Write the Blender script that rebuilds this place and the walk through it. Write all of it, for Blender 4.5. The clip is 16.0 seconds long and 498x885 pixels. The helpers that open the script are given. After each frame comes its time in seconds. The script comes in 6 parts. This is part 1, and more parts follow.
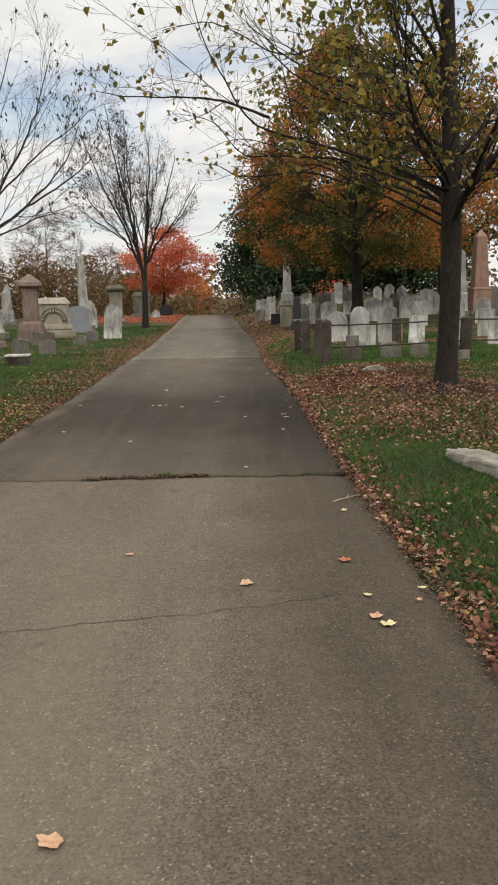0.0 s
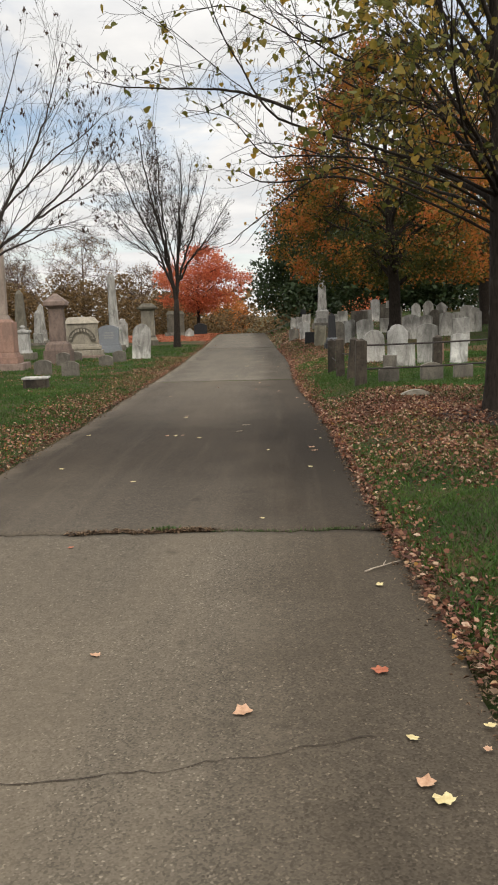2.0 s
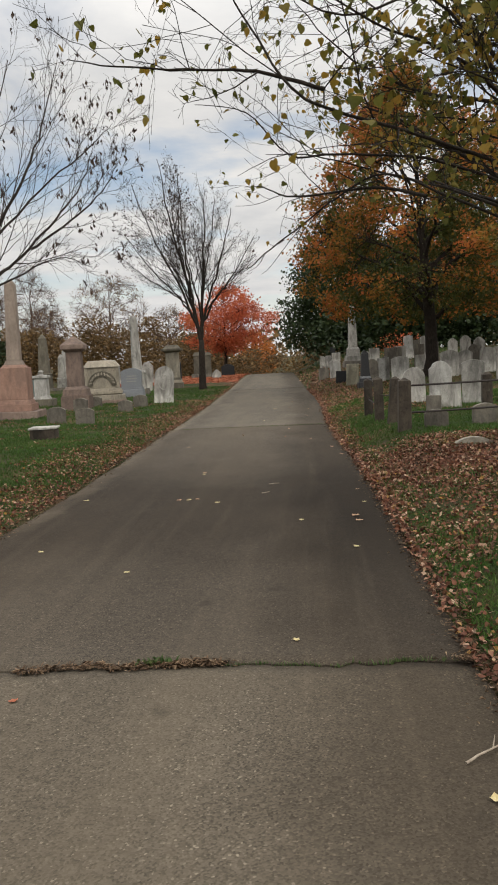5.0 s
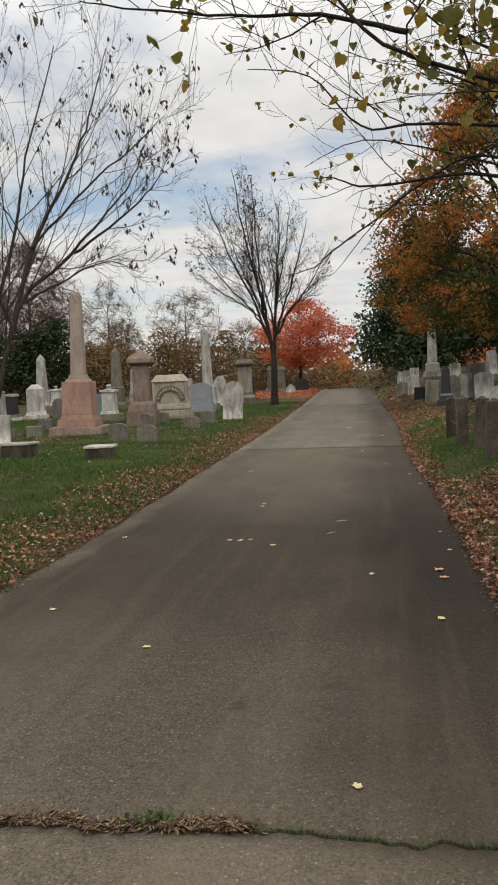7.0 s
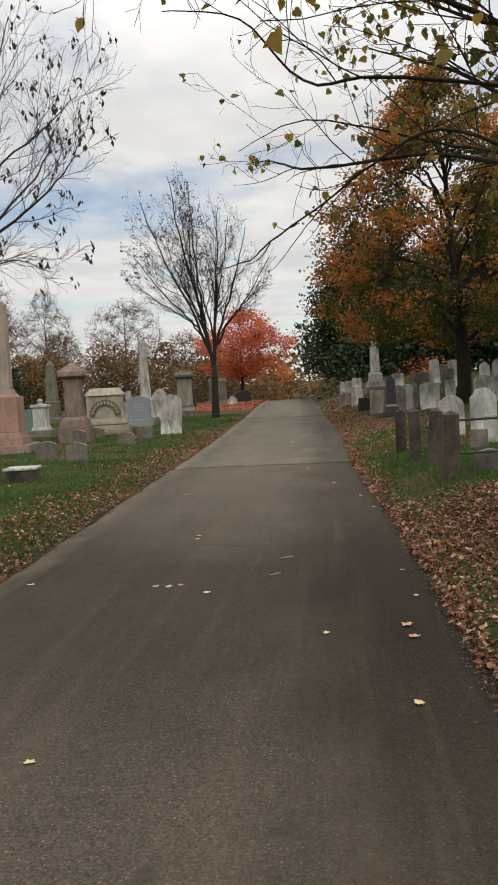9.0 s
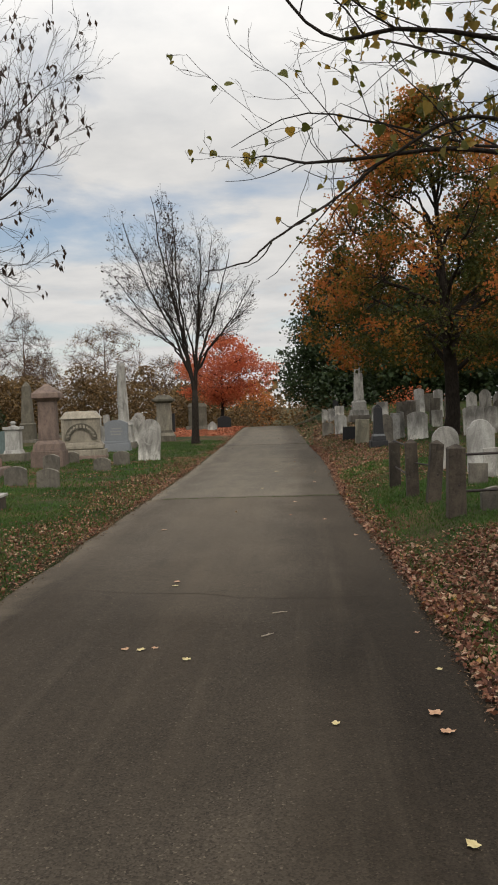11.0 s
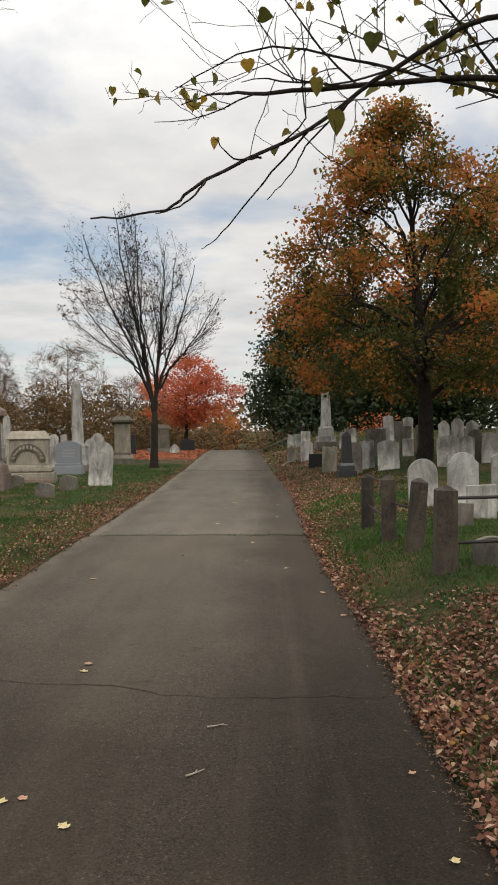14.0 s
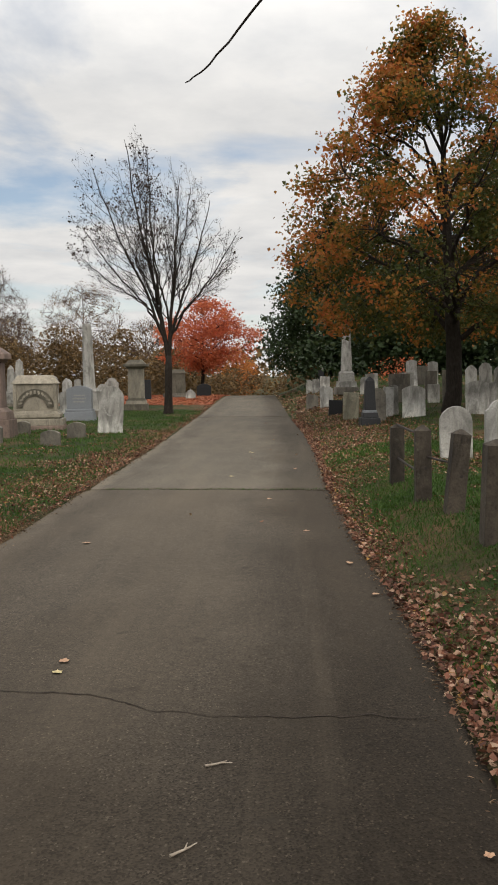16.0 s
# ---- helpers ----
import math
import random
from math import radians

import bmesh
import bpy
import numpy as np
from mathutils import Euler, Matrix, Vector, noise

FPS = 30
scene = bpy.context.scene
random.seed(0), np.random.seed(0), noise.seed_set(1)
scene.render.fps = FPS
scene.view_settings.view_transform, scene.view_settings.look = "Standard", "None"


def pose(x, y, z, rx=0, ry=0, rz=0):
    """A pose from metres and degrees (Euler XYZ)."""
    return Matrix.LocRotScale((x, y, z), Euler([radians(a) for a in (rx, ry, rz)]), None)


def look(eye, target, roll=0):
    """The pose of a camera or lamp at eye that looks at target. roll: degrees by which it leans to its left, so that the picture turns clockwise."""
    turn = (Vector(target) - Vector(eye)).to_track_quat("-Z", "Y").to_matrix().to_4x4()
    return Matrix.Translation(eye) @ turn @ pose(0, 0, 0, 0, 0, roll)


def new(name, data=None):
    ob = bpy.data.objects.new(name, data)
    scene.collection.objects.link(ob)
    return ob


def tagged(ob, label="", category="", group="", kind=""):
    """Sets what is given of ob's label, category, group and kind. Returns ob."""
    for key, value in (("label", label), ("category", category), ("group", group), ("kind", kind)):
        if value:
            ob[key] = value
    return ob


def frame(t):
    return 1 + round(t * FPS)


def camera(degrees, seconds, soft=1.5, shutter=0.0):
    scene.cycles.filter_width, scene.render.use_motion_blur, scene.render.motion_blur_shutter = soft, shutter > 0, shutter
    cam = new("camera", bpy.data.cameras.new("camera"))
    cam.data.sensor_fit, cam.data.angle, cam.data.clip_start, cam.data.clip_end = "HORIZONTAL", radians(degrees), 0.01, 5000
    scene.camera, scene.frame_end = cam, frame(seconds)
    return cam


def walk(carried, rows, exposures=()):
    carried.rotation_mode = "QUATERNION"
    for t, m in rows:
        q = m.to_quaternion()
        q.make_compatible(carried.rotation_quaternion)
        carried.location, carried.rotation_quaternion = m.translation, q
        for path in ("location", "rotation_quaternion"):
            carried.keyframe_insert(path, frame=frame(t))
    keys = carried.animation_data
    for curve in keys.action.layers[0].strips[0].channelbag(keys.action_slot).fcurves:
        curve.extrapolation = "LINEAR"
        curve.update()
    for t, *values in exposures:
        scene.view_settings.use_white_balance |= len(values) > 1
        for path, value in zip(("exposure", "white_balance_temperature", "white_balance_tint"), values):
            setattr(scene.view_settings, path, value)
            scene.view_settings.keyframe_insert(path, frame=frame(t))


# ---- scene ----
cam = camera(33.4, 16.0, 1.9)
PATH = [
    (0, (0.002, 0.015, 1.544), (0.002, 1.985, 1.199), -1.3),
    (0.5, (0.073, 0.258, 1.521), (0.097, 2.219, 1.127), -0.7),
    (1, (0.08, 0.568, 1.563), (0.122, 2.537, 1.214), -1.8),
    (1.5, (0.116, 0.915, 1.526), (0.112, 2.891, 1.213), -2.2),
    (2, (0.162, 1.271, 1.545), (0.074, 3.246, 1.244), -1.7),
    (2.5, (0.129, 1.548, 1.546), (0.029, 3.525, 1.257), -2.5),
    (3, (0.087, 1.874, 1.538), (0.042, 3.855, 1.271), -2.9),
    (3.5, (0.104, 2.252, 1.562), (0.013, 4.234, 1.311), -2.2),
    (4, (0.118, 2.538, 1.536), (-0.015, 4.52, 1.309), -2.5),
    (6.5, (0.114, 4.165, 1.547), (-0.097, 6.146, 1.368), -3.6),
    (7, (0.133, 4.488, 1.558), (-0.203, 6.453, 1.396), -2.6),
    (7.5, (0.098, 4.733, 1.552), (-0.216, 6.7, 1.374), -3.5),
    (8, (0.048, 5.053, 1.552), (-0.129, 7.037, 1.368), -4.7),
    (8.5, (0.064, 5.398, 1.571), (-0.137, 7.381, 1.404), -3.3),
    (11, (-0.121, 6.686, 1.587), (-0.267, 8.679, 1.505), -2.1),
    (11.5, (-0.204, 6.978, 1.596), (-0.215, 8.974, 1.483), -3.1),
    (12, (-0.224, 7.201, 1.575), (-0.172, 9.195, 1.432), -2.5),
    (12.5, (-0.16, 7.51, 1.61), (-0.126, 9.504, 1.459), -1.9),
    (13, (-0.131, 7.817, 1.588), (-0.057, 9.812, 1.468), -2.2),
    (13.5, (-0.13, 8.157, 1.616), (-0.025, 10.154, 1.566), -2.3),
    (14, (-0.059, 8.482, 1.633), (-0.122, 10.481, 1.604), -0.7),
    (14.5, (-0.043, 8.747, 1.609), (-0.195, 10.741, 1.558), -1.5),
    (15, (-0.119, 9.085, 1.622), (-0.168, 11.081, 1.514), -3.1),
    (15.5, (-0.103, 9.403, 1.621), (-0.136, 11.397, 1.475), -1.7),
    (16, (-0.077, 9.701, 1.616), (-0.184, 11.692, 1.456), -0.6),
]
EXPOSURES = [(t, stops, 6690, 10) for t, stops in [(0, 0.2), (0.5, 0.48), (1.0, 0.62), (1.5, 0.33), (3.0, 0.22), (3.5, 0.3), (4.0, -0.02), (4.5, -0.02), (6.5, 0.0), (8.0, 0.1), (11.0, -0.1), (11.6, -0.1), (12.5, 0.12), (13.5, 0.0), (16.0, 0.02)]]
walk(cam, [(t, look(eye, target, roll)) for t, eye, target, roll in PATH], EXPOSURES)

# ---- light ----
world = bpy.data.worlds.new("autumn_sky")
scene.world = world
world.use_nodes = True


def link(tree, a, b):
    tree.links.new(a, b)


def node(tree, kind, **values):
    n = tree.nodes.new(kind)
    for key, value in values.items():
        n.inputs[key.replace("_", " ")].default_value = value
    return n


def ramp(tree, fac, stops):
    n = tree.nodes.new("ShaderNodeValToRGB")
    e = n.color_ramp.elements
    while len(e) < len(stops):
        e.new(0.5)
    for k, (at, colour) in enumerate(stops):
        e[k].position = at
        e[k].color = (*colour, 1) if len(colour) == 3 else colour
    link(tree, fac, n.inputs["Fac"])
    return n.outputs["Color"]


def maths(tree, op, a, b=None, clamp=False):
    n = tree.nodes.new("ShaderNodeMath")
    n.operation = op
    n.use_clamp = clamp
    for k, v in enumerate((a, b)):
        if v is None:
            continue
        if isinstance(v, (int, float)):
            n.inputs[k].default_value = v
        else:
            link(tree, v, n.inputs[k])
    return n.outputs[0]


def mix(tree, fac, a, b, kind="MIX"):
    n = tree.nodes.new("ShaderNodeMixRGB")
    n.blend_type = kind
    for k, v in enumerate((fac, a, b)):
        if isinstance(v, (int, float)):
            n.inputs[k].default_value = v
        elif isinstance(v, tuple):
            n.inputs[k].default_value = (*v, 1)
        else:
            link(tree, v, n.inputs[k])
    return n.outputs[0]


SUN_EL, SUN_AZ = radians(38), radians(215)
wt = world.node_tree
wt.nodes.clear()
sky = wt.nodes.new("ShaderNodeTexSky")
sky.sky_type = "NISHITA"
sky.sun_disc = False
sky.sun_elevation, sky.sun_rotation = SUN_EL, SUN_AZ
blue = mix(wt, 1.0, sky.outputs[0], (0.125, 0.125, 0.125), "MULTIPLY")
coord = wt.nodes.new("ShaderNodeTexCoord")
sep = wt.nodes.new("ShaderNodeSeparateXYZ")
link(wt, coord.outputs["Generated"], sep.inputs[0])
up = maths(wt, "MAXIMUM", sep.outputs[2], 0.0)
depth = maths(wt, "ADD", up, 0.10)
flat = wt.nodes.new("ShaderNodeCombineXYZ")
link(wt, maths(wt, "DIVIDE", sep.outputs[0], depth), flat.inputs[0])
link(wt, maths(wt, "DIVIDE", sep.outputs[1], depth), flat.inputs[1])
big = node(wt, "ShaderNodeTexNoise", Scale=0.85, Detail=7.0, Roughness=0.55, Distortion=0.4)
link(wt, flat.outputs[0], big.inputs["Vector"])
fine = node(wt, "ShaderNodeTexNoise", Scale=2.1, Detail=6.0, Roughness=0.6)
link(wt, flat.outputs[0], fine.inputs["Vector"])
cover = ramp(wt, big.outputs["Fac"], [(0.30, (0, 0, 0)), (0.50, (1, 1, 1))])
shade = ramp(wt, fine.outputs["Fac"], [(0.28, (0.68, 0.695, 0.715)), (0.68, (0.90, 0.895, 0.885))])
zenith = maths(wt, "ADD", maths(wt, "MULTIPLY", maths(wt, "MAXIMUM", maths(wt, "SUBTRACT", up, 0.3), 0.0), 2.6), 0.93)
# a long gap in the cloud, low in the north-west
offset = wt.nodes.new("ShaderNodeCombineXYZ")
link(wt, maths(wt, "MULTIPLY", maths(wt, "ADD", maths(wt, "DIVIDE", sep.outputs[0], depth), 1.15), 0.9), offset.inputs[0])
link(wt, maths(wt, "MULTIPLY", maths(wt, "SUBTRACT", maths(wt, "DIVIDE", sep.outputs[1], depth), 3.05), 1.9), offset.inputs[1])
far_off = wt.nodes.new("ShaderNodeVectorMath")
far_off.operation = "LENGTH"
link(wt, offset.outputs[0], far_off.inputs[0])
ragged = maths(wt, "ADD", far_off.outputs["Value"], maths(wt, "MULTIPLY", maths(wt, "SUBTRACT", fine.outputs["Fac"], 0.5), 1.6))
gap = ramp(wt, ragged, [(0.25, (0.15, 0.15, 0.15)), (0.95, (1, 1, 1))])
cover = mix(wt, 1.0, cover, gap, "MULTIPLY")
cover = mix(wt, 1.0, cover, ramp(wt, up, [(0.03, (0.9, 0.9, 0.9)), (0.17, (0, 0, 0))]), "LIGHTEN")
grey = wt.nodes.new("ShaderNodeCombineXYZ")
for k in range(3):
    link(wt, zenith, grey.inputs[k])
cloud = mix(wt, 1.0, shade, grey.outputs[0], "MULTIPLY")
background = wt.nodes.new("ShaderNodeBackground")
link(wt, mix(wt, cover, blue, cloud), background.inputs["Color"])
background.inputs["Strength"].default_value = 1.0
wout = wt.nodes.new("ShaderNodeOutputWorld")
link(wt, background.outputs[0], wout.inputs[0])

sun = new("sun", bpy.data.lights.new("sun", "SUN"))
sun.data.energy, sun.data.angle, sun.data.color = 1.1, radians(18), (1.0, 0.95, 0.87)
sun.matrix_world = look((0, 0, 30), (30 * math.sin(-SUN_AZ) / math.tan(SUN_EL) * -1, -30 * math.cos(SUN_AZ) / math.tan(SUN_EL), 0))


# ---- materials ----
def material(name, rough=0.8, spec=0.3):
    m = bpy.data.materials.new(name)
    m.use_nodes = True
    t = m.node_tree
    b = t.nodes["Principled BSDF"]
    b.inputs["Roughness"].default_value = rough
    b.inputs["Specular IOR Level"].default_value = spec
    return m, t, b


def where(t, space="Position", scale=(1, 1, 1)):
    if space == "Position":
        out = t.nodes.new("ShaderNodeNewGeometry").outputs["Position"]
    else:
        out = t.nodes.new("ShaderNodeTexCoord").outputs[space]
    mp = t.nodes.new("ShaderNodeMapping")
    mp.inputs["Scale"].default_value = scale
    link(t, out, mp.inputs["Vector"])
    return mp


def noisy(t, vector, scale, detail=4.0, rough=0.55, distortion=0.0):
    n = node(t, "ShaderNodeTexNoise", Scale=scale, Detail=detail, Roughness=rough, Distortion=distortion)
    link(t, vector.outputs[0], n.inputs["Vector"])
    return n.outputs["Fac"]


def bump(t, b, height, strength, distance):
    n = t.nodes.new("ShaderNodeBump")
    n.inputs["Strength"].default_value = strength
    n.inputs["Distance"].default_value = distance
    link(t, height, n.inputs["Height"])
    link(t, n.outputs[0], b.inputs["Normal"])


def asphalt(name, dark, light, tan, edge, dark_band=False):
    """Worn asphalt: aggregate, patches, brown dust along the middle and a damp dark strip by the verge."""
    m, t, b = material(name, 0.9, 0.1)
    p = where(t)
    stones = node(t, "ShaderNodeTexVoronoi", Scale=120.0)
    link(t, p.outputs[0], stones.inputs["Vector"])
    grit = ramp(t, stones.outputs["Color"], [(0.1, tuple(c * 0.85 for c in dark)), (0.5, tuple(c * 0.86 for c in light)), (0.84, tuple(c * 1.1 for c in light)), (0.97, tuple(min(1, c * 2.3) for c in light))])
    patch = noisy(t, p, 0.9, 6.0, 0.6, 0.3)
    base = mix(t, ramp(t, patch, [(0.35, (0, 0, 0)), (0.68, (0.75, 0.75, 0.75))]), grit, mix(t, 0.55, grit, dark))
    dust = noisy(t, where(t, "Position", (1.3, 0.22, 1)), 0.8, 5.0, 0.6)
    base = mix(t, ramp(t, dust, [(0.42, (0, 0, 0)), (0.7, (0.55, 0.55, 0.55))]), base, tan)
    mottle = noisy(t, p, 14.0, 6.0, 0.7)
    base = mix(t, 0.55, base, ramp(t, mottle, [(0.3, (0.55, 0.55, 0.56)), (0.7, (1.0, 1.0, 1.0))]), "MULTIPLY")
    uv = t.nodes.new("ShaderNodeUVMap")
    su = t.nodes.new("ShaderNodeSeparateXYZ")
    link(t, uv.outputs[0], su.inputs[0])
    wob = maths(t, "ADD", su.outputs[0], maths(t, "MULTIPLY", maths(t, "SUBTRACT", noisy(t, p, 0.8, 5.0), 0.5), 0.34))
    strip = ramp(t, wob, [(0.03, (0.0, 0.0, 0.0)), (0.1, (0.45, 0.45, 0.45)), (0.24, (0, 0, 0)), (0.66, (0, 0, 0)), (0.86, (1, 1, 1))])
    base = mix(t, maths(t, "MULTIPLY", strip, edge), base, (0.48, 0.46, 0.44), "MULTIPLY")
    # base colour darkest from y 10 to 13, easing off by 7 and 18
    if dark_band:
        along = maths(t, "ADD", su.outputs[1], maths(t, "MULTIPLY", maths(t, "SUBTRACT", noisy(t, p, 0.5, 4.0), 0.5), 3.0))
        darkening = ramp(t, maths(t, "DIVIDE", along, 24.0), [(0.29, (0.12, 0.12, 0.12)), (0.43, (0.9, 0.9, 0.9)), (0.53, (0.9, 0.9, 0.9)), (0.64, (0.2, 0.2, 0.2)), (0.76, (0, 0, 0))])
        base = mix(t, darkening, base, (0.40, 0.38, 0.36), "MULTIPLY")
    fringe = maths(t, "ADD", su.outputs[0], maths(t, "MULTIPLY", maths(t, "SUBTRACT", noisy(t, p, 1.1, 6.0, 0.65), 0.5), 0.26))
    base = mix(t, ramp(t, fringe, [(0.0, (0.42, 0.42, 0.42)), (0.06, (0, 0, 0))]), base, tuple(c * 1.1 for c in tan))
    tyre = noisy(t, where(t, "Position", (2.6, 0.10, 1)), 1.0, 6.0, 0.65)
    base = mix(t, ramp(t, tyre, [(0.5, (0, 0, 0)), (0.72, (0.2, 0.2, 0.2))]), base, tan)
    spots = noisy(t, p, 3.7, 2.0, 0.5)
    base = mix(t, ramp(t, spots, [(0.68, (0, 0, 0)), (0.76, (0.6, 0.6, 0.6))]), base, tuple(c * 0.55 for c in dark))
    link(t, base, b.inputs["Base Color"])
    rough = maths(t, "ADD", maths(t, "MULTIPLY", mottle, 0.15), 0.8)
    link(t, rough, b.inputs["Roughness"])
    relief = maths(t, "ADD", stones.outputs["Distance"], maths(t, "MULTIPLY", noisy(t, p, 160.0, 2.0), 0.6))
    bump(t, b, relief, 0.3, 0.004)
    return m


def two_tone(name, a, c, scale=6.0, rough=0.85, relief=0.4, size=0.01, space="Object", stretch=(1, 1, 1), spec=0.3, detail=6.0):
    m, t, b = material(name, rough, spec)
    p = where(t, space, stretch)
    n = noisy(t, p, scale, detail, 0.65)
    link(t, ramp(t, n, [(0.32, a), (0.7, c)]), b.inputs["Base Color"])
    bump(t, b, noisy(t, p, scale * 7, 4.0, 0.6), relief, size)
    return m


def weathered(name, pale, mid, stain, streak=0.7, lichen=None, rough=0.85, foot=False):
    """Weathered stone: cloudy grain, dark rain streaks that run down it, pale foot, spots of lichen."""
    m, t, b = material(name, rough, 0.25)
    info = t.nodes.new("ShaderNodeObjectInfo")
    p = where(t, "Object")
    shift = t.nodes.new("ShaderNodeCombineXYZ")
    for k in range(3):
        link(t, maths(t, "MULTIPLY", info.outputs["Random"], 31.0 + 7 * k), shift.inputs[k])
    link(t, shift.outputs[0], p.inputs["Location"])
    cloudy = noisy(t, p, 3.2, 7.0, 0.65)
    base = ramp(t, cloudy, [(0.3, mid), (0.62, pale)])
    q = where(t, "Object", (4.2, 4.2, 1.3))
    link(t, shift.outputs[0], q.inputs["Location"])
    run = noisy(t, q, 1.0, 5.0, 0.66, 0.7)
    stains = ramp(t, maths(t, "ADD", maths(t, "MULTIPLY", run, 0.65), maths(t, "MULTIPLY", noisy(t, p, 1.6, 4.0), 0.35)), [(0.44, (0, 0, 0)), (0.6, (streak, streak, streak))])
    if foot:
        rise = t.nodes.new("ShaderNodeSeparateXYZ")
        link(t, t.nodes.new("ShaderNodeTexCoord").outputs["Object"], rise.inputs[0])
        line = maths(t, "ADD", rise.outputs[2], maths(t, "MULTIPLY", maths(t, "SUBTRACT", cloudy, 0.5), 0.5))
        grime = ramp(t, line, [(0.24, (0, 0, 0)), (0.5, (0.62, 0.62, 0.62))])
        base = mix(t, grime, base, tuple(c * 0.55 for c in mid))
    base = mix(t, stains, base, stain)
    crust = noisy(t, p, 11.0, 5.0, 0.75, 0.5)
    base = mix(t, ramp(t, crust, [(0.52, (0, 0, 0)), (0.66, (streak * 0.7, streak * 0.7, streak * 0.7))]), base, tuple(c * 0.45 for c in mid))
    speck = noisy(t, p, 46.0, 3.0, 0.7)
    base = mix(t, 0.6, base, ramp(t, speck, [(0.32, (0.6, 0.6, 0.59)), (0.58, (1, 1, 1))]), "MULTIPLY")
    if lichen:
        base = mix(t, ramp(t, noisy(t, p, 7.0, 5.0, 0.7), [(0.6, (0, 0, 0)), (0.7, (0.7, 0.7, 0.7))]), base, lichen)
    tone = maths(t, "ADD", maths(t, "MULTIPLY", info.outputs["Random"], 0.3), 0.82)
    lift = t.nodes.new("ShaderNodeCombineXYZ")
    for k in range(3):
        link(t, tone, lift.inputs[k])
    link(t, mix(t, 1.0, base, lift.outputs[0], "MULTIPLY"), b.inputs["Base Color"])
    bump(t, b, maths(t, "ADD", speck, run), 0.5, 0.008)
    return m


def leafy(name, stops, through_light=0.35, rough=0.6, clump=0.7, own=0.5):
    """Leaves, each in a colour of its own, that let some light through."""
    m, t, b = material(name, rough, 0.25)
    g = t.nodes.new("ShaderNodeNewGeometry")
    p = where(t)
    spray = maths(t, "MULTIPLY", maths(t, "SUBTRACT", noisy(t, p, clump, 3.0), 0.28), 1.5, True)
    pick = maths(t, "ADD", maths(t, "MULTIPLY", g.outputs["Random Per Island"], own), maths(t, "MULTIPLY", spray, 1.12 - own))
    c = ramp(t, pick, stops)
    c = mix(t, 0.6, c, ramp(t, noisy(t, p, 0.55, 3.0), [(0.3, (0.55, 0.55, 0.5)), (0.7, (1.25, 1.2, 1.15))]), "MULTIPLY")
    c = mix(t, 0.5, c, ramp(t, noisy(t, p, 40.0, 2.0), [(0.3, (0.6, 0.55, 0.5)), (0.7, (1.1, 1.1, 1.1))]), "MULTIPLY")
    link(t, c, b.inputs["Base Color"])
    tr = t.nodes.new("ShaderNodeBsdfTranslucent")
    link(t, c, tr.inputs["Color"])
    ms = t.nodes.new("ShaderNodeMixShader")
    ms.inputs[0].default_value = through_light
    link(t, b.outputs[0], ms.inputs[1])
    link(t, tr.outputs[0], ms.inputs[2])
    link(t, ms.outputs[0], t.nodes["Material Output"].inputs["Surface"])
    return m


def ground_material():
    m, t, b = material("grass_and_soil", 0.95, 0.1)
    p = where(t)
    turf = ramp(t, noisy(t, p, 1.1, 8.0, 0.7), [(0.34, (0.05, 0.042, 0.023)), (0.5, (0.026, 0.042, 0.012)), (0.7, (0.03, 0.056, 0.012))])
    litter = ramp(t, noisy(t, p, 28.0, 6.0, 0.75), [(0.35, (0.05, 0.035, 0.02)), (0.55, (0.16, 0.09, 0.05)), (0.72, (0.3, 0.19, 0.1))])
    amount = ramp(t, noisy(t, p, 0.45, 6.0, 0.7), [(0.45, (0, 0, 0)), (0.62, (0.8, 0.8, 0.8))])
    c = mix(t, amount, turf, litter)
    link(t, mix(t, 0.7, c, ramp(t, noisy(t, p, 65.0, 4.0, 0.7), [(0.3, (0.45, 0.45, 0.45)), (0.7, (1.2, 1.2, 1.2))]), "MULTIPLY"), b.inputs["Base Color"])
    bump(t, b, noisy(t, p, 30.0, 6.0, 0.7), 0.8, 0.03)
    return m


def bark_material(name, a, c):
    m, t, b = material(name, 0.92, 0.15)
    p = where(t, "Position", (1, 1, 0.22))
    n = noisy(t, p, 34.0, 6.0, 0.7, 0.4)
    col = ramp(t, n, [(0.3, a), (0.7, c)])
    col = mix(t, ramp(t, noisy(t, where(t), 5.0, 4.0), [(0.55, (0, 0, 0)), (0.75, (0.35, 0.35, 0.35))]), col, (0.075, 0.075, 0.055))
    link(t, col, b.inputs["Base Color"])
    bump(t, b, n, 0.9, 0.02)
    return m


ASPHALT_OLD = asphalt("old_brown_asphalt", (0.079, 0.065, 0.047), (0.150, 0.125, 0.093), (0.176, 0.142, 0.1), 0.85)
ASPHALT_NEW = asphalt("newer_banded_asphalt", (0.066, 0.055, 0.042), (0.132, 0.110, 0.084), (0.155, 0.125, 0.09), 0.85, True)
# worn far asphalt, base lightened to stand in for sky sheen at grazing angles
ASPHALT_FAR = asphalt("grey_worn_sheen_asphalt", (0.085, 0.073, 0.057), (0.168, 0.146, 0.115), (0.2, 0.168, 0.125), 0.85)
GROUND = ground_material()
DIRT = two_tone("crack_dirt", (0.018, 0.014, 0.011), (0.07, 0.05, 0.033), 30.0, 0.95, 0.8, 0.01, "Generated")
MULCH = two_tone("dark_mulch", (0.010, 0.007, 0.005), (0.042, 0.029, 0.02), 22.0, 0.95, 1.0, 0.03)
GRASS = leafy("grass_blades", [(0.0, (0.032, 0.078, 0.014)), (0.45, (0.053, 0.118, 0.02)), (0.75, (0.088, 0.145, 0.03)), (0.98, (0.19, 0.155, 0.08))], 0.3, 0.6)
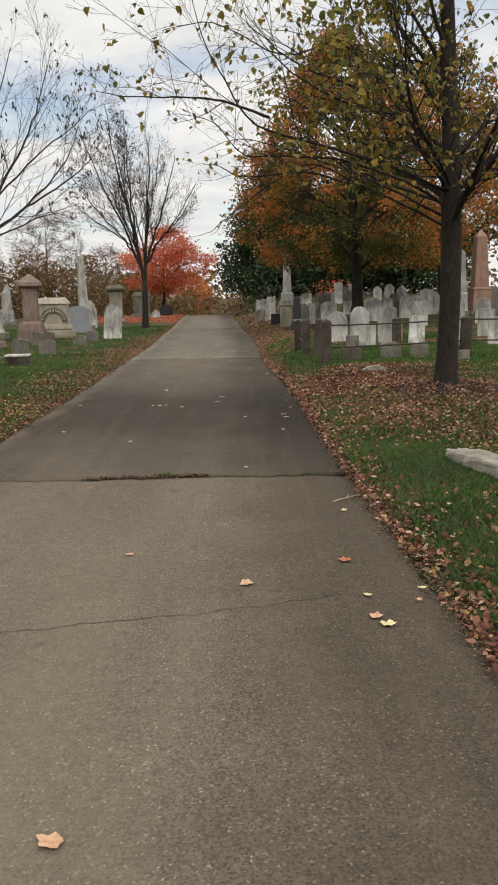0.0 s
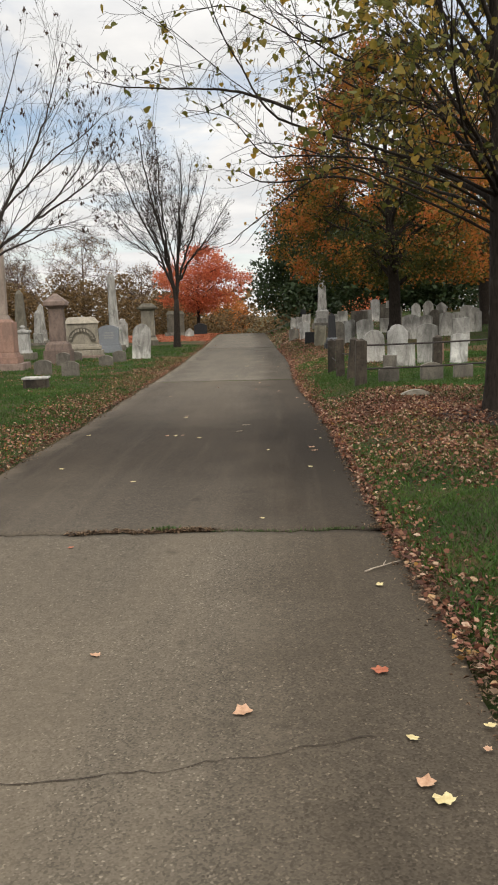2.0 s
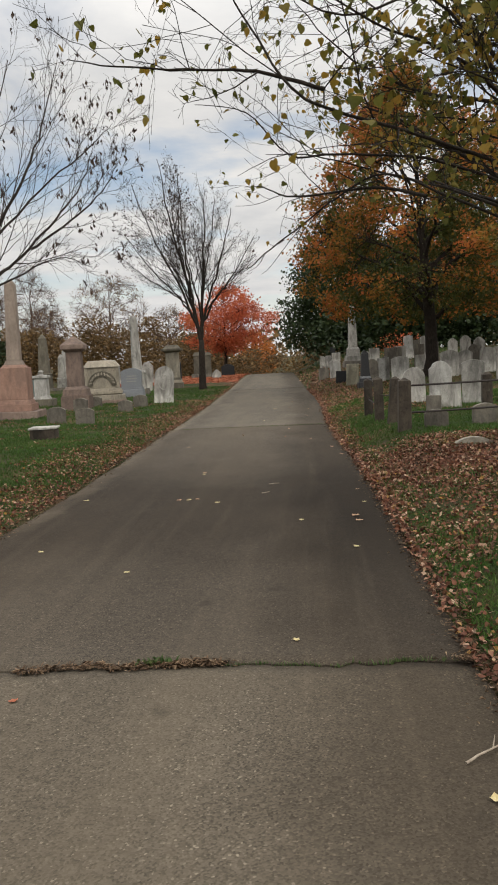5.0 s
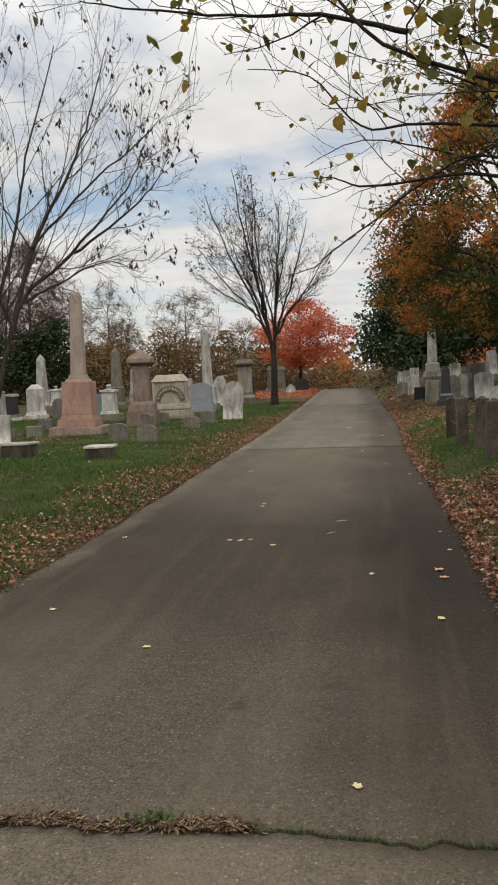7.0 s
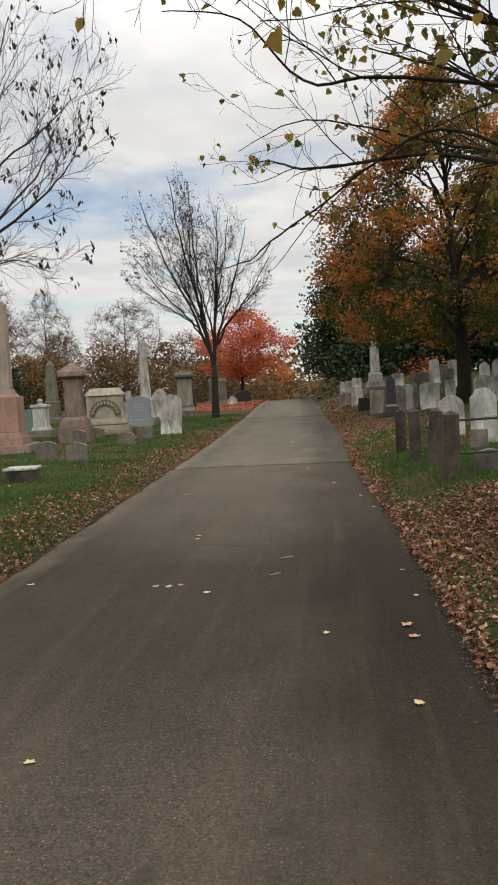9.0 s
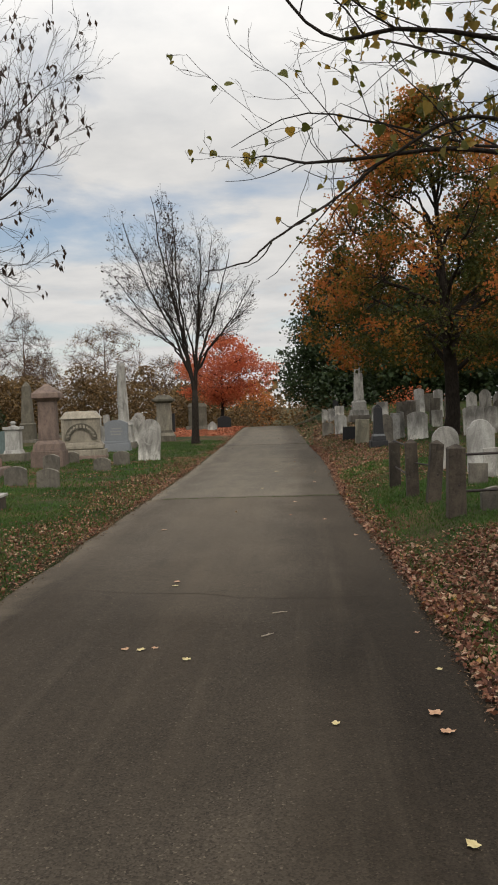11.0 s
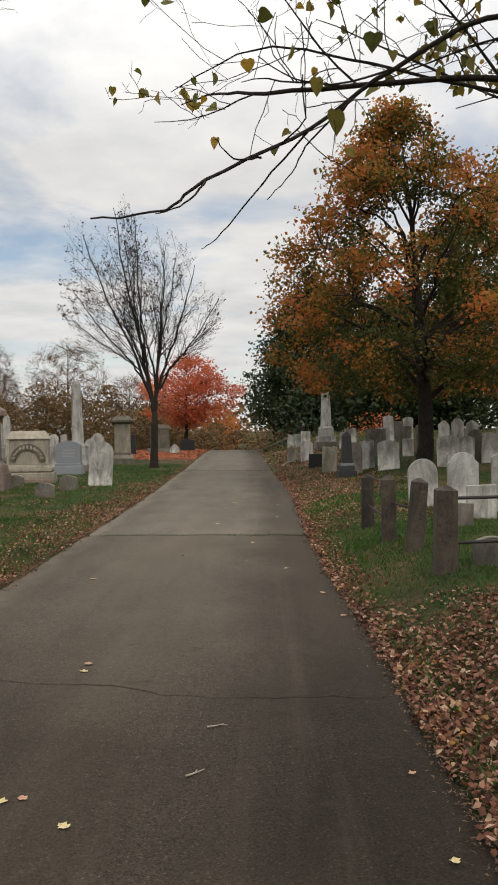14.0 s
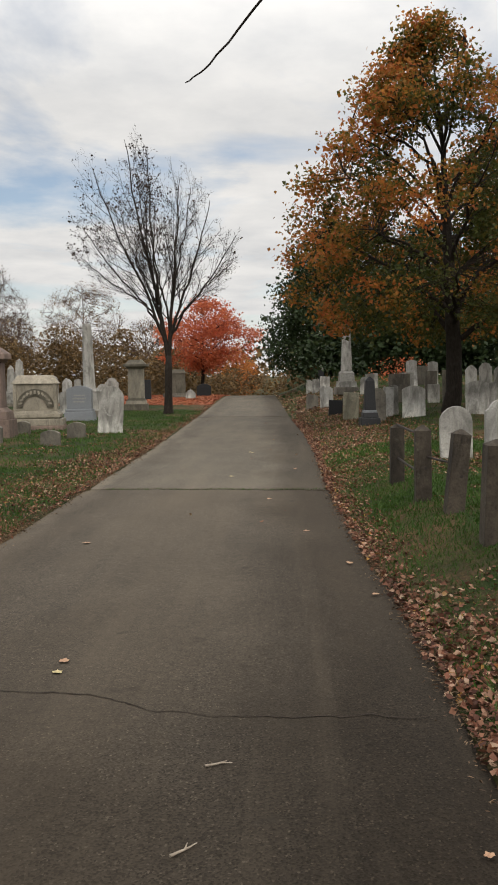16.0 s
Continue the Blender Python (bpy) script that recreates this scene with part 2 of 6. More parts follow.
LITTER = leafy("fallen_leaves_mixed", [(0.0, (0.045, 0.022, 0.015)), (0.3, (0.12, 0.05, 0.032)), (0.58, (0.22, 0.092, 0.055)), (0.76, (0.34, 0.18, 0.115)), (0.88, (0.5, 0.36, 0.26)), (0.94, (0.36, 0.2, 0.05)), (1.0, (0.28, 0.075, 0.045))], 0.12, 0.75, 1.2, 0.85)
RED_LITTER = leafy("fallen_red_leaves", [(0.0, (0.24, 0.065, 0.03)), (0.5, (0.40, 0.12, 0.06)), (1.0, (0.45, 0.22, 0.10))], 0.15, 0.75)
LINDEN_LEAF = leafy("linden_leaves", [(0.0, (0.07, 0.085, 0.02)), (0.4, (0.14, 0.14, 0.03)), (0.7, (0.26, 0.19, 0.036)), (0.88, (0.40, 0.25, 0.04)), (1.0, (0.15, 0.075, 0.03))], 0.4, 0.6, 1.2, 0.8)
DRY_LEAF = leafy("dry_dark_leaves", [(0.0, (0.03, 0.022, 0.018)), (1.0, (0.085, 0.05, 0.032))], 0.2)
MAPLE_LEAF = leafy("orange_maple_leaves", [(0.0, (0.05, 0.075, 0.02)), (0.27, (0.10, 0.105, 0.025)), (0.36, (0.27, 0.165, 0.035)), (0.5, (0.46, 0.19, 0.045)), (0.66, (0.48, 0.145, 0.05)), (0.82, (0.72, 0.33, 0.06)), (1.0, (0.4, 0.10, 0.05))], 0.6, 0.6, 0.8, 0.34)
RED_LEAF = leafy("coral_maple_leaves", [(0.0, (0.38, 0.085, 0.045)), (0.5, (0.66, 0.18, 0.085)), (0.85, (0.74, 0.27, 0.11)), (1.0, (0.6, 0.35, 0.10))], 0.5)
AMBER_LEAF = leafy("amber_leaves", [(0.0, (0.42, 0.14, 0.05)), (0.6, (0.62, 0.24, 0.06)), (1.0, (0.36, 0.28, 0.07))], 0.5)
MAPLE_GREEN = leafy("green_maple_leaves", [(0.0, (0.045, 0.062, 0.018)), (0.5, (0.085, 0.105, 0.026)), (0.8, (0.18, 0.13, 0.03)), (1.0, (0.36, 0.18, 0.04))], 0.4, 0.6, 0.8)
TAN_CROWN = leafy("thin_tan_leaves", [(0.0, (0.16, 0.10, 0.055)), (0.6, (0.28, 0.19, 0.10)), (1.0, (0.4, 0.27, 0.13))], 0.5)
EVERGREEN = leafy("dark_evergreen_leaves", [(0.0, (0.018, 0.032, 0.012)), (0.6, (0.035, 0.06, 0.02)), (1.0, (0.085, 0.08, 0.026))], 0.2)
WOODS = leafy("brown_autumn_woods", [(0.0, (0.085, 0.065, 0.035)), (0.4, (0.16, 0.105, 0.05)), (0.75, (0.26, 0.16, 0.06)), (1.0, (0.15, 0.13, 0.05))], 0.3)
BARK_DARK = bark_material("dark_linden_bark", (0.012, 0.009, 0.007), (0.042, 0.033, 0.026))
BARK_GREY = bark_material("grey_brown_bark", (0.022, 0.018, 0.015), (0.075, 0.06, 0.05))
BARK_RED = bark_material("reddish_twig_bark", (0.045, 0.028, 0.022), (0.13, 0.085, 0.065))
MARBLE = weathered("weathered_white_marble", (0.70, 0.675, 0.61), (0.42, 0.40, 0.36), (0.10, 0.094, 0.082), 0.8, foot=True)
WHITE_MARBLE = weathered("clean_white_marble", (0.84, 0.82, 0.76), (0.56, 0.545, 0.50), (0.17, 0.16, 0.145), 0.8, foot=True)
GREY_STONE = weathered("grey_headstone", (0.225, 0.20, 0.162), (0.13, 0.115, 0.093), (0.06, 0.055, 0.048), 0.7)
GRANITE = two_tone("blue_grey_granite", (0.12, 0.13, 0.14), (0.25, 0.26, 0.27), 60.0, 0.6, 0.2, 0.004, "Object", (1, 1, 1), 0.4)
DARK_GRANITE = two_tone("dark_polished_granite", (0.012, 0.012, 0.013), (0.04, 0.04, 0.041), 70.0, 0.5, 0.05, 0.002, "Object", (1, 1, 1), 0.2)
BROWNSTONE = weathered("pink_brownstone", (0.36, 0.22, 0.165), (0.26, 0.155, 0.115), (0.12, 0.085, 0.07), 0.5)
DULL_BROWNSTONE = weathered("dull_brown_sandstone", (0.26, 0.19, 0.155), (0.18, 0.13, 0.105), (0.085, 0.068, 0.058), 0.6)
BUFF_STONE = weathered("buff_sandstone", (0.33, 0.265, 0.215), (0.24, 0.19, 0.155), (0.12, 0.095, 0.075), 0.5)
LIMESTONE = weathered("buff_limestone", (0.40, 0.355, 0.275), (0.28, 0.245, 0.19), (0.12, 0.11, 0.09), 0.6)
DARK_SANDSTONE = weathered("dark_olive_sandstone", (0.18, 0.16, 0.12), (0.12, 0.105, 0.08), (0.055, 0.05, 0.04), 0.6)
POST_STONE = weathered("dark_fence_post_stone", (0.092, 0.074, 0.055), (0.045, 0.036, 0.027), (0.016, 0.013, 0.010), 0.85, (0.11, 0.105, 0.075))
YELLOW_STONE = weathered("lichened_yellow_marble", (0.62, 0.57, 0.42), (0.42, 0.38, 0.28), (0.15, 0.14, 0.11), 0.7)
GREEN_STONE = weathered("blue_green_slate", (0.16, 0.21, 0.20), (0.11, 0.145, 0.14), (0.05, 0.06, 0.055), 0.4)
IRON = two_tone("rusty_dark_iron", (0.012, 0.010, 0.009), (0.04, 0.028, 0.022), 40.0, 0.6, 0.3, 0.003)
CARVED = two_tone("worn_carved_letters", (0.22, 0.21, 0.195), (0.34, 0.33, 0.30), 25.0, 0.9)
TWIG = two_tone("pale_dry_twig", (0.25, 0.2, 0.15), (0.45, 0.38, 0.3), 30.0)
YELLOW_LEAF = two_tone("pale_yellow_leaf", (0.46, 0.36, 0.16), (0.66, 0.56, 0.3), 40.0, 0.6)
TAN_LEAF = two_tone("dry_tan_leaf", (0.36, 0.19, 0.105), (0.55, 0.35, 0.22), 40.0, 0.7)
RUST_LEAF = two_tone("rust_red_leaf", (0.25, 0.07, 0.035), (0.42, 0.14, 0.07), 40.0, 0.7)
STRAW = leafy("straw_and_crumbs", [(0.0, (0.04, 0.028, 0.019)), (0.4, (0.11, 0.07, 0.043)), (0.75, (0.2, 0.13, 0.08)), (1.0, (0.34, 0.25, 0.16))], 0.1, 0.8, 2.0, 0.9)
WEED = leafy("crack_weeds", [(0.0, (0.035, 0.07, 0.02)), (0.6, (0.08, 0.13, 0.04)), (1.0, (0.3, 0.24, 0.13))], 0.3)
CONCRETE = weathered("pale_rough_stone", (0.36, 0.325, 0.265), (0.21, 0.19, 0.155), (0.085, 0.08, 0.06), 0.6)


# ---- building helpers ----
def mesh_of(name, verts, faces, mat, smooth=False):
    me = bpy.data.meshes.new(name)
    me.from_pydata([tuple(v) for v in verts], [], faces)
    me.materials.append(mat)
    if smooth:
        me.polygons.foreach_set("use_smooth", np.ones(len(me.polygons), dtype=bool))
    return me


def quick_mesh(name, verts, corners, sides, mat):
    """A large mesh from arrays: verts n x 3, corners a flat index array, every face with that many sides."""
    me = bpy.data.meshes.new(name)
    verts = np.asarray(verts, dtype=np.float32)
    corners = np.asarray(corners, dtype=np.int32).ravel()
    count = len(corners) // sides
    me.vertices.add(len(verts))
    me.vertices.foreach_set("co", verts.ravel())
    me.loops.add(len(corners))
    me.loops.foreach_set("vertex_index", corners)
    me.polygons.add(count)
    me.polygons.foreach_set("loop_start", np.arange(count, dtype=np.int32) * sides)
    me.update(calc_edges=True)
    me.materials.append(mat)
    return me


def part(name, bm, mat, parent, label=""):
    me = bpy.data.meshes.new(name)
    bmesh.ops.recalc_face_normals(bm, faces=bm.faces)
    bm.to_mesh(me)
    bm.free()
    me.materials.append(mat)
    ob = new(name, me)
    ob.parent = parent
    return tagged(ob, label)


def part_mesh(name, me, parent, label="", kind=""):
    ob = new(name, me)
    ob.parent = parent
    return tagged(ob, label, kind=kind)


def thing(name, x, y, z, label, category, group="", turn=0.0, lean=(0.0, 0.0)):
    ob = new(name)
    ob.empty_display_size = 0.2
    ob.matrix_basis = pose(x, y, z, lean[0], lean[1], turn)
    return tagged(ob, label, category, group)


def box(bm, w, d, h, z=0.0, top=None, x=0.0, y=0.0):
    """A block standing at height z; top = (w, d) of its upper face where it tapers."""
    tw, td = top or (w, d)
    lo = [bm.verts.new((x + sx * w / 2, y + sy * d / 2, z)) for sx, sy in ((-1, -1), (1, -1), (1, 1), (-1, 1))]
    hi = [bm.verts.new((x + sx * tw / 2, y + sy * td / 2, z + h)) for sx, sy in ((-1, -1), (1, -1), (1, 1), (-1, 1))]
    bm.faces.new(lo[::-1])
    bm.faces.new(hi)
    for k in range(4):
        bm.faces.new((lo[k], lo[(k + 1) % 4], hi[(k + 1) % 4], hi[k]))


def soften(bm, size, segments=2):
    bmesh.ops.bevel(bm, geom=list(bm.edges), offset=size, segments=segments, affect="EDGES", profile=0.6)


def block(w, d, h, z=0.0, top=None, soft=0.012, x=0.0, y=0.0):
    bm = bmesh.new()
    box(bm, w, d, h, z, top, x, y)
    if soft:
        soften(bm, soft)
    return bm


def roughen(bm, amount, size, seed):
    for v in bm.verts:
        v.co += noise.noise_vector(v.co / size + Vector((seed, seed * 1.7, 0))) * amount


# ---- lie of the land ----
RIGHT_Y = (-60, 0, 3.4, 6, 7.8, 12, 15.6, 18, 21.5, 27, 33, 42, 60, 74, 120, 200)
RIGHT_X = (1.6, 1.05, 1.02, 0.91, 0.85, 0.78, 0.66, 0.53, 0.43, 0.38, 0.22, -0.2, -0.85, -1.4, -3.4, -7)
LEFT_Y = (-60, 0, 9.2, 13.4, 20, 27.5, 33.5, 45, 62, 75, 120, 200)
LEFT_X = (-2.4, -2.75, -2.82, -2.86, -3.04, -3.25, -3.5, -4.0, -4.9, -5.5, -7.4, -10.5)


def ease(v):
    v = np.clip(v, 0, 1)
    return v * v * (3 - 2 * v)


def right_edge(y):
    return np.interp(y, RIGHT_Y, RIGHT_X)


def left_edge(y):
    return np.interp(y, LEFT_Y, LEFT_X)


def swell(x, y):
    """Fall of the land beyond the crest of the road."""
    return -np.where(y < 105, 0.0009 * np.maximum(y - 72, 0) ** 2, 0.98 + 0.06 * (np.minimum(y, 130) - 105))


def land(x, y):
    x, y = np.asarray(x, dtype=float), np.asarray(y, dtype=float)
    d, e = x - right_edge(y), left_edge(y) - x
    h = 0.19 * ease(d / 1.1) * ease((y - 4) / 12) + 0.05 * ease(d / 1.1)
    h = h + 0.035 * np.clip(np.minimum(y, 60) - 24, 0, None) * ease((d - 0.5) / 4) + 0.03 * ease(e / 1.0)
    return h + swell(x, y)


def height(x, y):
    return float(land(x, y))


def build_ground():
    xs = np.unique(np.concatenate([-np.geomspace(24, 3000, 26), np.linspace(-24, -6, 60), np.linspace(-6, 6, 121), np.linspace(6, 24, 60), np.geomspace(24, 3000, 26)]))
    ys = np.unique(np.concatenate([-np.geomspace(6, 1500, 16), np.linspace(-6, 40, 185), np.linspace(40, 140, 101), np.geomspace(140, 4000, 22)]))
    gx, gy = np.meshgrid(xs, ys)
    gz = land(gx, gy)
    near = (np.abs(gx) < 30) & (gy < 140)
    rough = np.zeros_like(gz)
    for r, c in np.argwhere(near):
        rough[r, c] = noise.noise(Vector((gx[r, c] * 1.3, gy[r, c] * 1.3, 0))) * 0.018 + noise.noise(Vector((gx[r, c] * 0.35, gy[r, c] * 0.35, 5))) * 0.02
    inside = (gx < right_edge(gy) + 0.05) & (gx > left_edge(gy) - 0.05)
    gz = np.where(inside, gz - 0.07, gz + rough + 0.006)
    n, k = len(xs), len(ys)
    idx = np.arange(n * k).reshape(k, n)
    corners = np.stack([idx[:-1, :-1], idx[:-1, 1:], idx[1:, 1:], idx[1:, :-1]], axis=-1).reshape(-1)
    me = quick_mesh("ground", np.stack([gx, gy, gz], axis=-1).reshape(-1, 3), corners, 4, GROUND)
    me.polygons.foreach_set("use_smooth", np.ones(len(me.polygons), dtype=bool))
    tagged(new("ground", me), "grassy cemetery ground with soil and leaf litter", "ground", kind="structure")


build_ground()


# ---- the road, in sections between its cracks ----
def joint(y0, amp, seed):
    """A jagged line across the road: y at a place x."""
    def line(x):
        return y0 + amp * noise.noise(Vector((x * 1.1, seed, 0))) + 0.4 * amp * noise.noise(Vector((x * 4.0, seed, 3))) + 0.22 * amp * noise.noise(Vector((x * 13.0, seed, 7))) + 0.08 * amp * noise.noise(Vector((x * 41.0, seed, 5)))
    return line


JOINTS = [joint(-30, 0, 0), joint(7.17, 0.15, 4.0), joint(21.55, 0.16, 9.0), joint(42.5, 0.3, 13.0), joint(130, 0, 0)]
# the two far gaps opened wider, standing in for shaded dips in the road
GAPS = [0.0, 0.024, 0.075, 0.12, 0.0]


def edge_wobble(y, seed):
    return 0.05 * noise.noise(Vector((y * 0.8, seed, 0))) + 0.025 * noise.noise(Vector((y * 4.0, seed, 1))) + 0.012 * noise.noise(Vector((y * 13.0, seed, 2)))


def road_section(k, mat, parent):
    lo, hi = JOINTS[k], JOINTS[k + 1]
    a, b = lo(-1), hi(-1)
    rows = int(min(260, max(60, (b - a) / 0.12)))
    cols = 150 if k < 3 else 64
    verts, uvs, faces = [], [], []
    for r in range(rows + 1):
        f = r / rows
        for c in range(cols + 1):
            u = c / cols
            x0 = -1.0
            for _ in range(2):
                ya, yb = lo(x0) + GAPS[k] / 2, hi(x0) - GAPS[k + 1] / 2
                y = ya + (yb - ya) * f
                xl = float(left_edge(y)) + edge_wobble(y, 2.0)
                xr = float(right_edge(y)) + edge_wobble(y, 8.0)
                x0 = xl + (xr - xl) * u
            z = float(swell(x0, y)) + 0.012 * noise.noise(Vector((x0 * 0.5, y * 0.3, 0))) - 0.02 * (2 * u - 1) ** 8
            if r in (0, rows) and 0 < k + (r == rows) < 4:
                z -= 0.012
            verts.append((x0, y, z))
            uvs.append((u, y))
    n = cols + 1
    for r in range(rows):
        for c in range(cols):
            i = r * n + c
            faces.append((i, i + 1, i + 1 + n, i + n))
    rim = [c for c in range(n)] + [r * n + cols for r in range(1, rows + 1)] + [rows * n + c for c in range(cols - 1, -1, -1)] + [r * n for r in range(rows - 1, 0, -1)]
    start = len(verts)
    for i in rim:
        x, y, z = verts[i]
        verts.append((x, y, z - 0.1))
        uvs.append(uvs[i])
    for j in range(len(rim)):
        q = (j + 1) % len(rim)
        faces.append((rim[j], start + j, start + q, rim[q]))
    me = mesh_of("asphalt_section", verts, faces, mat)
    layer = me.uv_layers.new(name="across")
    for lp in me.loops:
        layer.data[lp.index].uv = uvs[lp.vertex_index]
    me.polygons.foreach_set("use_smooth", np.array([p.normal.z > 0.5 for p in me.polygons]))
    part_mesh("asphalt_section", me, parent)


road = thing("road", 0, 0, 0, "narrow worn asphalt cemetery road with cracks", "road")
road["kind"] = "structure"
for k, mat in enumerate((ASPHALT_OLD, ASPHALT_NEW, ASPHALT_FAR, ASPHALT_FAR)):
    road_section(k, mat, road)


def hairline(points, width, seed):
    """A fine crack: a shallow, dark, jagged ribbon in the asphalt."""
    pts = []
    for (x0, y0), (x1, y1) in zip(points, points[1:]):
        steps = max(2, int(math.hypot(x1 - x0, y1 - y0) / 0.035))
        for s in range(steps):
            f = s / steps
            pts.append((x0 + (x1 - x0) * f, y0 + (y1 - y0) * f))
    verts, faces = [], []
    for j, (x, y) in enumerate(pts):
        x += 0.03 * noise.noise(Vector((j * 0.23, seed, 0)))
        y += 0.05 * noise.noise(Vector((j * 0.2, seed, 9))) + 0.02 * noise.noise(Vector((j * 0.7, seed, 4)))
        w = width * (0.35 + 0.65 * abs(noise.noise(Vector((j * 0.31, seed, 2)))) * 1.6) * min(1, j / 4, (len(pts) - 1 - j) / 4)
        z = float(swell(x, y)) + 0.012 * noise.noise(Vector((x * 0.5, y * 0.3, 0))) + 0.004
        verts += [(x, y - w / 2, z), (x, y + w / 2, z)]
    for j in range(len(pts) - 1):
        faces.append((2 * j, 2 * j + 2, 2 * j + 3, 2 * j + 1))
    part_mesh("crack", mesh_of("crack", verts, faces, DIRT), road, "fine dark crack in the asphalt")


hairline([(-1.6, 3.62), (-1.19, 3.73), (-0.94, 3.80), (-0.43, 3.89), (-0.04, 3.98), (0.34, 4.10), (0.6, 4.15)], 0.009, 3.0)
hairline([(-2.3, 14.0), (-1.57, 13.80), (-1.13, 13.78), (-0.74, 13.56), (-0.33, 13.52), (0.14, 13.54), (0.66, 13.56)], 0.014, 5.0)


# ---- wood and leaves ----
class Grove:
    """Collects the branches and leaf places of one tree."""

    def __init__(self, seed):
        self.rng = random.Random(seed)
        self.wood = []
        self.twigs = []
        self.root = 0
        self.clear = lambda p: True

    def wander(self, p, d, length, r0, r1, segs, wig, up):
        pts, rad = [Vector(p)], [r0]
        d = Vector(d).normalized()
        for s in range(segs):
            d = (d + Vector((self.rng.gauss(0, wig), self.rng.gauss(0, wig), self.rng.gauss(0, wig) + up))).normalized()
            pts.append(pts[-1] + d * (length / segs))
            rad.append(r0 + (r1 - r0) * (s + 1) / segs)
        return pts, rad

    def limb(self, pts, rad, level, spec):
        """Adds a branch and, by spec, all that grows from it."""
        self.root += level == 1
        self.wood.append((pts, rad, level, self.root))
        if level >= len(spec):
            self.twigs.append(pts)
            return
        s = spec[level]
        total = sum((b - a).length for a, b in zip(pts, pts[1:]))
        n = s["n"] if not isinstance(s["n"], tuple) else self.rng.randint(*s["n"])
        for j in range(n):
            f = s["lo"] + (1 - s["lo"]) * (j + self.rng.random()) / n
            g = f * (len(pts) - 1)
            i = min(int(g), len(pts) - 2)
            at = pts[i].lerp(pts[i + 1], g - i)
            tan = (pts[i + 1] - pts[i]).normalized()
            side = tan.cross(Vector((self.rng.gauss(0, 1), self.rng.gauss(0, 1), self.rng.gauss(0, 1))))
            if side.length < 1e-4:
                continue
            ang = radians(self.rng.uniform(*s["angle"]))
            d = tan * math.cos(ang) + side.normalized() * math.sin(ang)
            length = total * self.rng.uniform(*s["ratio"]) * (1.15 - 0.55 * f)
            length = min(max(length, s.get("least", 0.1)), s.get("most", 99.0))
            r = min((rad[i] + (rad[i + 1] - rad[i]) * (g - i)) * s.get("thin", 0.62), length * 0.013 + s.get("least_r", 0.002))
            cp, cr = self.wander(at, d, length, r, max(r * 0.3, s.get("tip", 0.002)), s["segs"], s["wig"], s["up"])
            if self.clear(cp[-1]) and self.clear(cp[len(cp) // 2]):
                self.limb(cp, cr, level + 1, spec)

    def guided(self, points, r0, r1, level, spec, jitter=0.03, power=0.8):
        """A branch along given points, rounded and slightly crooked."""
        v = [Vector(p) for p in points]
        pts = []
        for k in range(len(v) - 1):
            a, b = v[max(k - 1, 0)], v[k]
            c, d = v[k + 1], v[min(k + 2, len(v) - 1)]
            for s in range(5):
                t = s / 5
                q = 0.5 * ((2 * b) + (c - a) * t + (2 * a - 5 * b + 4 * c - d) * t * t + (3 * b - a - 3 * c + d) * t ** 3)
                if k + s:
                    q = q + Vector([self.rng.gauss(0, jitter) for _ in range(3)])
                pts.append(q)
        pts.append(v[-1])
        rad = [r0 + (r1 - r0) * (j / (len(pts) - 1)) ** power for j in range(len(pts))]
        self.limb(pts, rad, level, spec)

    def wood_mesh(self, name, mat, root, sides=(10, 7, 5, 4, 3, 3, 3)):
        verts, faces = [], []
        for pts, rad, level, own in self.wood:
            if own != root:
                continue
            n = sides[level]
            start = len(verts)
            for j, p in enumerate(pts):
                tan = (pts[min(j + 1, len(pts) - 1)] - pts[max(j - 1, 0)]).normalized()
                u = tan.cross(Vector((0.3, 0.9, 0.31)))
                u = u.normalized() if u.length > 1e-3 else Vector((1, 0, 0))
                w = tan.cross(u)
                for k in range(n):
                    a = 2 * math.pi * k / n
                    r = rad[j] * (1 + (0.12 * noise.noise(p * 3 + Vector((k, 0, 0))) if level == 0 else 0))
                    verts.append(p + (u * math.cos(a) + w * math.sin(a)) * r)
            for j in range(len(pts) - 1):
                for k in range(n):
                    a, b = start + j * n + k, start + j * n + (k + 1) % n
                    faces.append((a, b, b + n, a + n))
            faces.append(tuple(start + (len(pts) - 1) * n + k for k in range(n)))
        return mesh_of(name, verts, faces, mat, True)


LEAF_OUTLINE = np.array([(0, 0, 0), (0.42, 0.28, 0.10), (0.36, 0.66, 0.13), (0, 1.0, -0.08), (-0.36, 0.66, 0.13), (-0.42, 0.28, 0.10)])
LEAF_FACES = np.array([(0, 1, 2), (0, 2, 3), (0, 3, 4), (0, 4, 5)])
HEART_OUTLINE = np.array([(0, 0.42, -0.06), (0, 0.06, 0), (0.2, -0.03, 0.03), (0.42, 0.12, 0.08), (0.46, 0.38, 0.1), (0.3, 0.7, 0.07), (0, 1.1, -0.1), (-0.3, 0.7, 0.07), (-0.46, 0.38, 0.1), (-0.42, 0.12, 0.08), (-0.2, -0.03, 0.03)])
HEART_FACES = np.array([(0, k, k % 10 + 1) for k in range(1, 11)])
CARD_OUTLINE = np.array([(0, 0, 0), (0.40, 0.5, 0.12), (0, 1.0, -0.05), (-0.40, 0.5, 0.12)])
CARD_FACES = np.array([(0, 1, 2), (0, 2, 3)])


